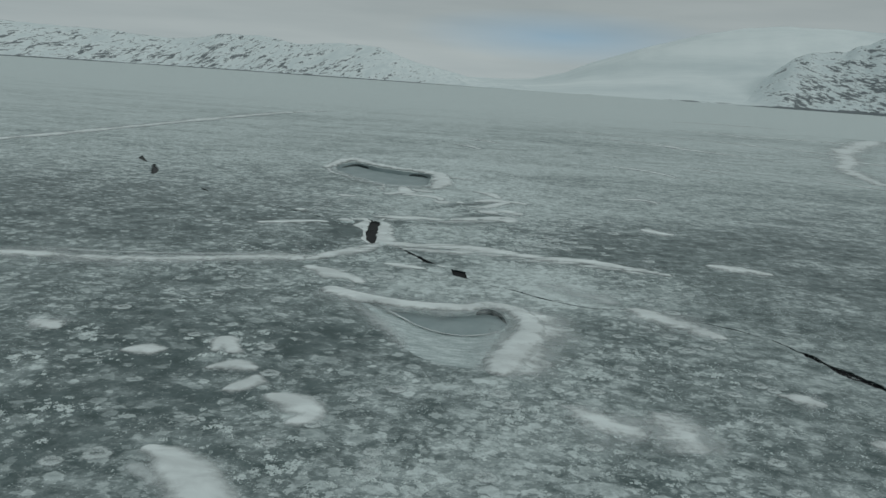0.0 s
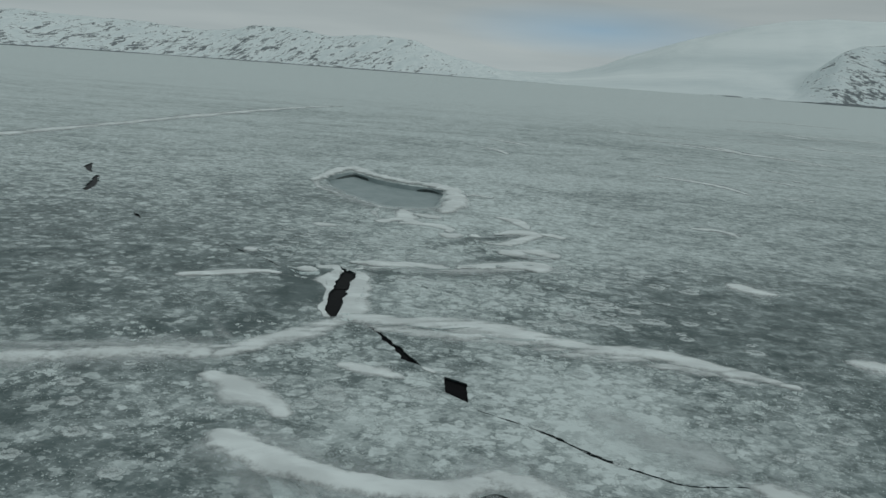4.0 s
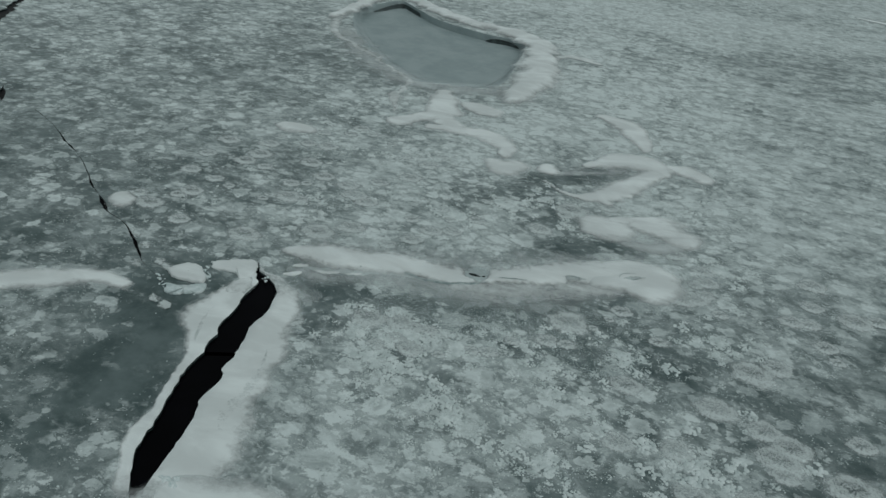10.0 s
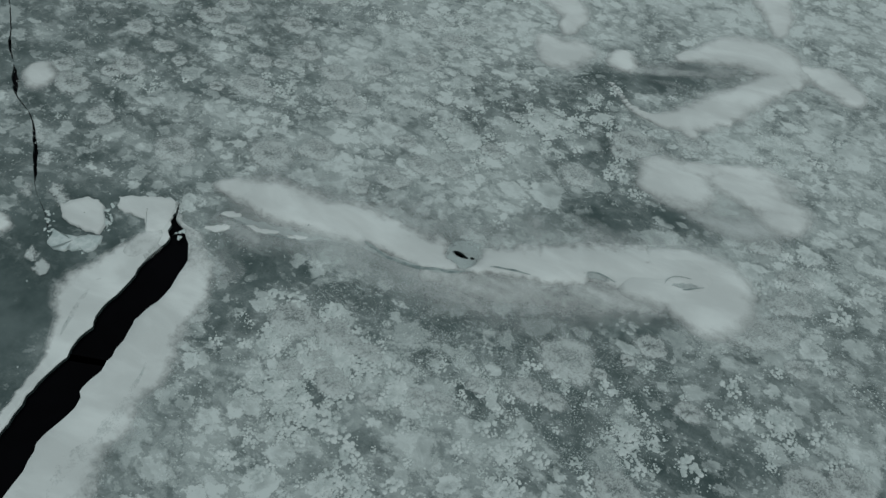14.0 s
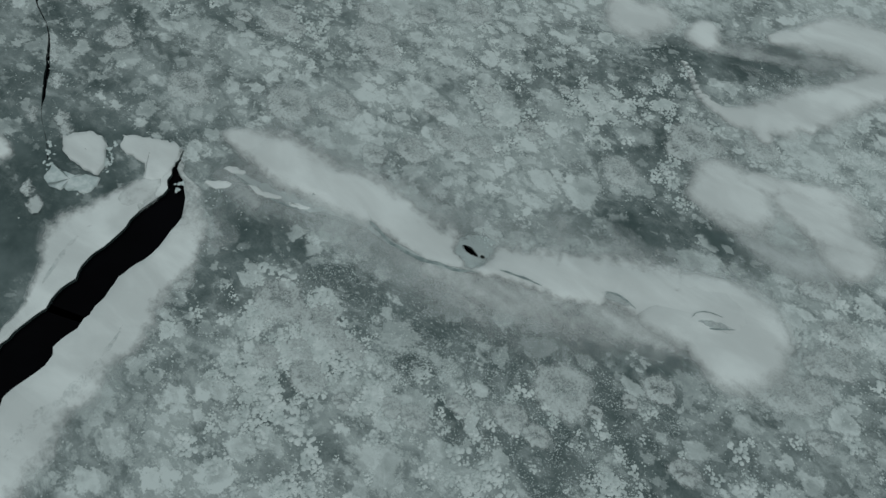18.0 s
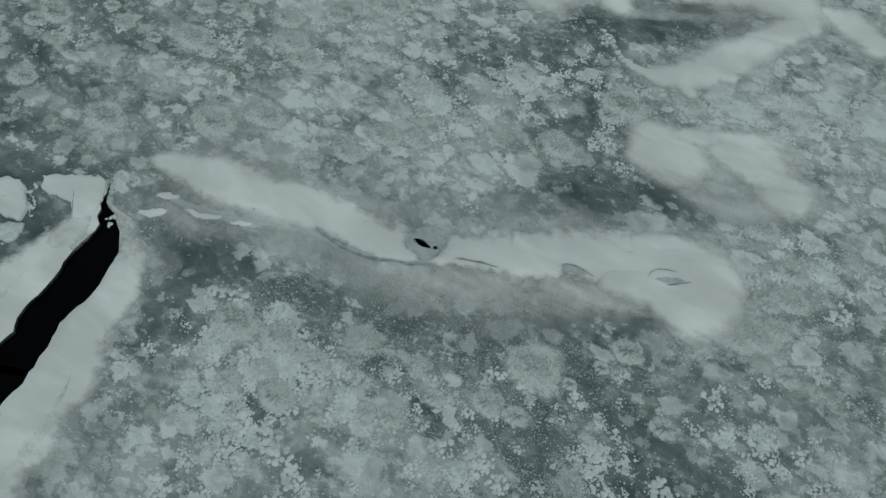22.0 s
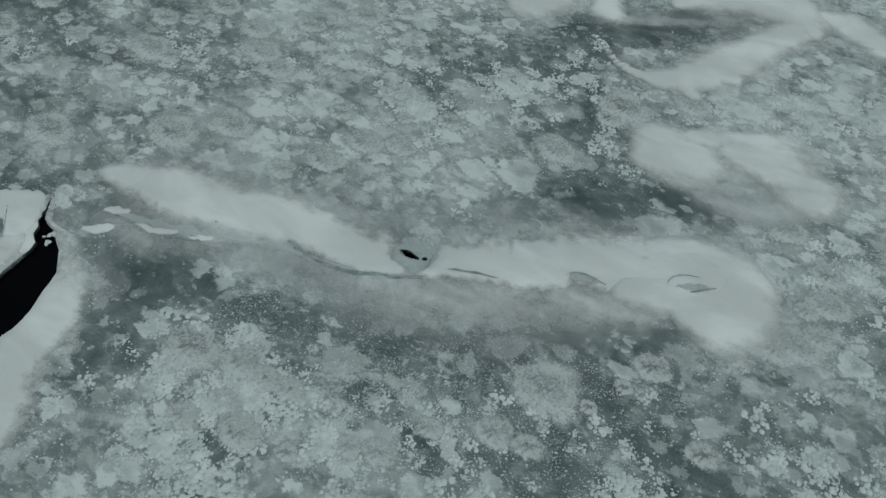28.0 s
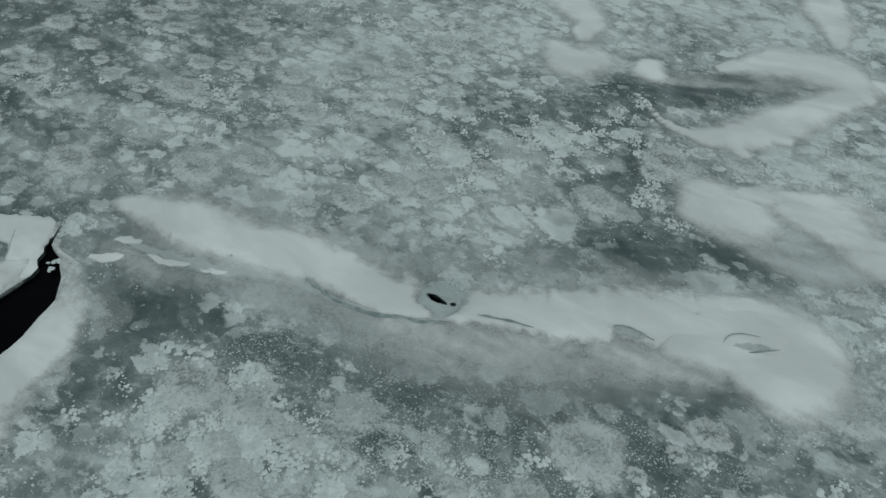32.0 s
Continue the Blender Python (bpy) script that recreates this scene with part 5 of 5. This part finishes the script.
def frost_clumps(name, spots, loose, seed, label):
    """Knobbly clumps of white hoar frost, each a heap of small domes, crowded in loose clusters."""
    rng = random.Random(seed)
    verts, faces = [], []

    def dome(x, y, r, h):
        b, m, turn = len(verts), 8, rng.uniform(0, 6.28)
        for k, (q, z) in enumerate(((1.0, 0.0), (0.78, 0.62))):
            for i in range(m):
                w = turn + 2 * math.pi * i / m
                verts.append((x + r * q * math.cos(w), y + r * q * math.sin(w), z * h + 0.001))
        verts.append((x, y, h))
        for i in range(m):
            j = (i + 1) % m
            faces.append((b + i, b + j, b + m + j, b + m + i))
            faces.append((b + m + i, b + m + j, b + 2 * m))

    def clump(x, y, size):
        if any(abs(x - q[0]) < q[2] + 0.3 and abs(y - q[1]) < 0.35 for q in OPEN_WATER):
            return
        size *= 0.35 + 1.1 * rng.random() ** 1.6
        for _ in range(int(4 + 130 * size)):
            w, r = rng.uniform(0, 6.28), size * rng.random() ** 0.6
            q = rng.uniform(0.09, 0.25) * size + 0.006
            dome(x + 1.1 * r * math.cos(w), y + 0.95 * r * math.sin(w), q, 0.01 + 0.22 * q)
        for _ in range(int(30 * size + 4)):
            w, r = rng.uniform(0, 6.28), size * rng.uniform(0.9, 1.9)
            dome(x + r * math.cos(w), y + r * math.sin(w), rng.uniform(0.006, 0.018), 0.012)

    for cx, cy, rad, n, size in spots:
        for _ in range(int(n * loose)):
            w, r = rng.uniform(0, 6.28), rad * abs(rng.gauss(0, 0.62))
            clump(cx + 1.15 * r * math.cos(w), cy + 0.9 * r * math.sin(w), size)
    ob = mesh_object(name, verts, faces, M_CLUMP, None, True)
    return tagged(ob, label, "frost", kind="stuff")


frost_clumps("frost_clumps", CLUSTERS, 1.0, 11, "knobbly white clumps of hoar frost crowded on the dark ice")
rng = random.Random(6)
START = [(rng.uniform(-13, 15), rng.uniform(15, 42), 1.7, 30, rng.uniform(0.07, 0.13)) for _ in range(64)]
frost_clumps("frost_clumps", [q for q in START if not (-4 < q[0] < 6 and 25 < q[1] < 34)], 1.0, 12, "scattered white clumps of hoar frost over the ice")

# ---- broken ice at the ends of the crack ----


def ice_chunk(x, y, size, seed, label="broken chunk of pale ice at the crack", z=0.0):
    rng = random.Random(seed)
    bm = bmesh.new()
    for _ in range(14):
        v = Vector((rng.gauss(0, 1), rng.gauss(0, 1), rng.gauss(0, 1))).normalized()
        bm.verts.new((v.x * size, v.y * size * 0.7, (v.z * 0.45 + 0.3) * size))
    bmesh.ops.convex_hull(bm, input=bm.verts)
    bmesh.ops.delete(bm, geom=[v for v in bm.verts if not v.link_faces], context="VERTS")
    me = bpy.data.meshes.new("ice_chunk")
    bm.to_mesh(me)
    bm.free()
    me.materials.append(M_CHUNK)
    ob = new("ice_chunk", me)
    ob.location = (x, y, z - 0.01)
    ob.rotation_euler = (0, 0, rng.uniform(0, 6))
    return tagged(ob, label, "ice chunk", "broken ice at the crack")


rng = random.Random(21)
for a, b, n, spread, lo, hi in (((-6, 49.05), (-5.21, 49.12), 16, 0.06, 0.02, 0.06), ((-6.54, 49.57), (-6.05, 49.1), 16, 0.05, 0.02, 0.05), ((-5.59, 50.23), (-5.19, 49.7), 24, 0.05, 0.02, 0.06), ((-4.99, 50.73), (-4.59, 50.98), 10, 0.03, 0.02, 0.05), ((-3.98, 50.36), (-3.88, 50.17), 10, 0.04, 0.03, 0.06), ((-4.3, 50.79), (-4.25, 50.7), 4, 0.03, 0.02, 0.05),
                               ((-2.85, 43.34), (-2.29, 43.58), 18, 0.13, 0.05, 0.15), ((-2.8, 44.14), (-2.14, 43.83), 10, 0.08, 0.05, 0.14), ((-1.99, 43.73), (-1.64, 43.42), 10, 0.05, 0.03, 0.08)):
    for i in range(n):
        f = rng.random()
        ice_chunk(a[0] + (b[0] - a[0]) * f + rng.gauss(0, spread), a[1] + (b[1] - a[1]) * f + rng.gauss(0, spread * 0.6), rng.uniform(lo, hi), rng.randrange(9999))

# ---- the breathing hole's slush collar ----


def slush_collar():
    """Wet grey slush round the hole, flat and soft towards the drift, lumpy on its far side."""
    top = new("breathing_hole")
    top.location = (1.15, 52.46, 0)
    tagged(top, "breathing hole with a collar of wet grey slush", "ice hole")
    n, rings = 56, 9
    verts, cover, faces = [], [], []
    for k in range(rings):
        f = k / (rings - 1)
        for i in range(n):
            w = 2 * math.pi * i / n
            c, s = math.cos(w), math.sin(w)
            r0 = (0.47 if c < 0 else 0.41) * (1 + 0.26 * nz(c * 2, s * 2, 3) + 0.1 * nz(c * 6, s * 6, 5))
            inner = 1.0 / math.hypot(c / (0.26 if c > 0 else 0.28), s / 0.075) * (1 + 0.2 * nz(c * 4, s * 4, 9))
            r = inner + (max(r0, inner + 0.05) - inner) * f
            lump = smooth01(c * 2 + 0.3)
            x, y = c * r, s * r * 0.92 + 0.02 * c
            verts.append((x, y, 0.011 + 0.012 * nz(x * 9, y * 9, 8) * math.sin(math.pi * f) + 0.03 * lump * math.exp(-((f - 0.85) * 6) ** 2) * (0.6 + nz(c * 5, s * 5, 1))))
            cover.append(1.2 * (1 - smooth01((f - 0.55 - 0.35 * lump) / 0.45)) + 0.1)
    for k in range(rings - 1):
        for i in range(n):
            j = (i + 1) % n
            faces.append((k * n + i, k * n + j, (k + 1) * n + j, (k + 1) * n + i))
    mesh_object("slush_ring", verts, faces, M_SLUSH, top, True, (("cover", cover),))["label"] = "grey wet slush"
    rr = random.Random(5)
    for _ in range(70):
        w = rr.uniform(-1.3, 1.9)
        r = rr.gauss(0.38, 0.03) if rr.random() < 0.8 else rr.uniform(0.2, 0.4)
        q = ice_chunk(0, 0, rr.uniform(0.008, 0.024), rr.randrange(9999))
        q.name = "slush_lump"
        q.parent = top
        q.location = (math.cos(w) * r, math.sin(w) * r * 0.9, 0.018)
        for key in ("label", "category", "group"):
            del q[key]


slush_collar()

# ---- broken crust on the long drifts: thin grey steps in the snow ----


def crust_step(spine, over, label="thin broken step of grey crust in the snow drift", mat=None, name="crust_step", lift=0.0, full=1.0):
    from mathutils.bvhtree import BVHTree
    tree = BVHTree.FromPolygons([v.co.copy() for v in over.data.vertices], [tuple(p.vertices) for p in over.data.polygons])
    line = spline(spine, 0.05)
    verts, faces, cover = [], [], []
    for i, (q, n) in enumerate(zip(line, normals(line))):
        hw = max(0.003, q[2]) * (1 + 0.5 * nz(i * 0.22, 1, spine[0][0]) + 0.3 * nz(i * 0.7, 2, spine[0][0]))
        off = 0.03 * nz(i * 0.15, 4, spine[0][0])
        for u in (-1, -0.5, 0.5, 1):
            x, y = q[0] + n[0] * (u * hw + off), q[1] + n[1] * (u * hw + off)
            hit = tree.ray_cast(Vector((x, y, 2)), Vector((0, 0, -1)))[0]
            verts.append((x, y, (hit.z if hit else 0.01) + lift + (0.005 if abs(u) == 1 else 0.012)))
            cover.append((0.45 if u == 1 else 0.7 if u == -1 else 1.0) * full * smooth01(min(i, len(line) - 1 - i) / 6))
    for i in range(len(line) - 1):
        for j in range(3):
            a = i * 4 + j
            faces.append((a, a + 1, a + 5, a + 4))
    ob = mesh_object(name, verts, faces, mat or M_CRUSTY, over, True, (("cover", cover),))
    ob["label"] = label
    return ob


# a dark ribbon paints the crack together with the shade below the lip
def crust_crack_shade(spine, over):
    return crust_step(spine, over, "thin dark line for the crack and shade under a lip of snow", M_CRACK_SHADE, "crust_crack_shade", 0.006)


crust_step([(-3.71, 51.11, 0.03), (-3.03, 51.13, 0.08), (-2.44, 51.24, 0.12), (-1.92, 51.33, 0.17), (-1.43, 51.59, 0.18), (-0.87, 51.71, 0.13), (-0.31, 51.7, 0.06), (0.54, 51.78, 0.04), (1.04, 51.94, 0.04), (1.43, 52.15, 0.02)], seal_drift)
crust_crack_shade([(-3.32, 51.04, 0.004), (-2.73, 51.07, 0.015), (-2.15, 51.15, 0.012), (-1.86, 51.23, 0.004)], seal_drift)
crust_crack_shade([(-1.09, 51.78, 0.004), (-0.77, 51.8, 0.018), (-0.18, 51.71, 0.026), (0.27, 51.73, 0.026), (0.54, 51.78, 0.028), (1.04, 51.94, 0.024), (1.43, 52.15, 0.004)], seal_drift)
crust_crack_shade([(1.72, 52.39, 0.004), (1.85, 52.45, 0.018), (1.97, 52.49, 0.014), (2.16, 52.56, 0.022), (2.33, 52.59, 0.018), (2.47, 52.61, 0.004)], seal_drift)
crust_step([(3.32, 53.06, 0.02), (3.46, 53.14, 0.07), (3.7, 53.22, 0.07), (3.97, 53.26, 0.02)], seal_drift)
crust_crack_shade([(3.42, 53.17, 0.004), (3.57, 53.23, 0.012), (3.78, 53.26, 0.015), (3.99, 53.25, 0.004)], seal_drift)
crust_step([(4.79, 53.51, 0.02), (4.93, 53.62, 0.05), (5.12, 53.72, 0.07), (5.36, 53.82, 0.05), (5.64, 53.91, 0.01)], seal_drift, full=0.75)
crust_crack_shade([(4.84, 53.62, 0.003), (4.87, 53.79, 0.006), (5.02, 53.91, 0.005), (5.26, 53.95, 0.003)], seal_drift)
crust_crack_shade([(4.39, 53.32, 0.004), (4.61, 53.39, 0.014), (4.85, 53.47, 0.02), (5.03, 53.56, 0.02), (5.22, 53.69, 0.014), (5.54, 53.88, 0.004)], seal_drift)
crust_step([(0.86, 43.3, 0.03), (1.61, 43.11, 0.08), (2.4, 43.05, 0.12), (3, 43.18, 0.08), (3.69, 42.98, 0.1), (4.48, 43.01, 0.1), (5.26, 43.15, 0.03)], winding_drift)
crust_crack_shade([(-1.5, 43.24, 0.006), (-1.17, 43.2, 0.03), (0.14, 43.37, 0.03), (1.23, 43.31, 0.05), (1.74, 43.46, 0.035), (2.51, 43.79, 0.008)], winding_drift)
crust_step([(5.46, 42.95, 0.02), (6.15, 42.74, 0.05), (6.83, 42.73, 0.03), (7.62, 42.72, 0.02)], winding_drift)

crust_step([(-2.64, 47.92, 0.02), (-2.48, 47.24, 0.05), (-2.37, 46.47, 0.14), (-2.5, 45.82, 0.12), (-2.3, 45.12, 0.02)], wide_bank, "faint grey streak in the snow", full=0.27)
crust_step([(-2.14, 47.64, 0.02), (-2.04, 47.06, 0.12), (-1.97, 46.28, 0.12), (-2.15, 45.72, 0.02)], wide_bank, "faint grey streak in the snow", full=0.27)
crust_step([(-4.47, 48.95, 0.02), (-4.52, 48.46, 0.04), (-4.36, 47.88, 0.04), (-4.19, 47.4, 0.01)], slim_bank, "faint grey streak in the snow", full=0.27)
# a floe afloat in the squarish hole
floe = ice_chunk(2.46, 38.05, 0.2, 77, "pale flat floe afloat in a square hole in the ice", -0.1)
floe.scale = (1.0, 1.1, 0.35)
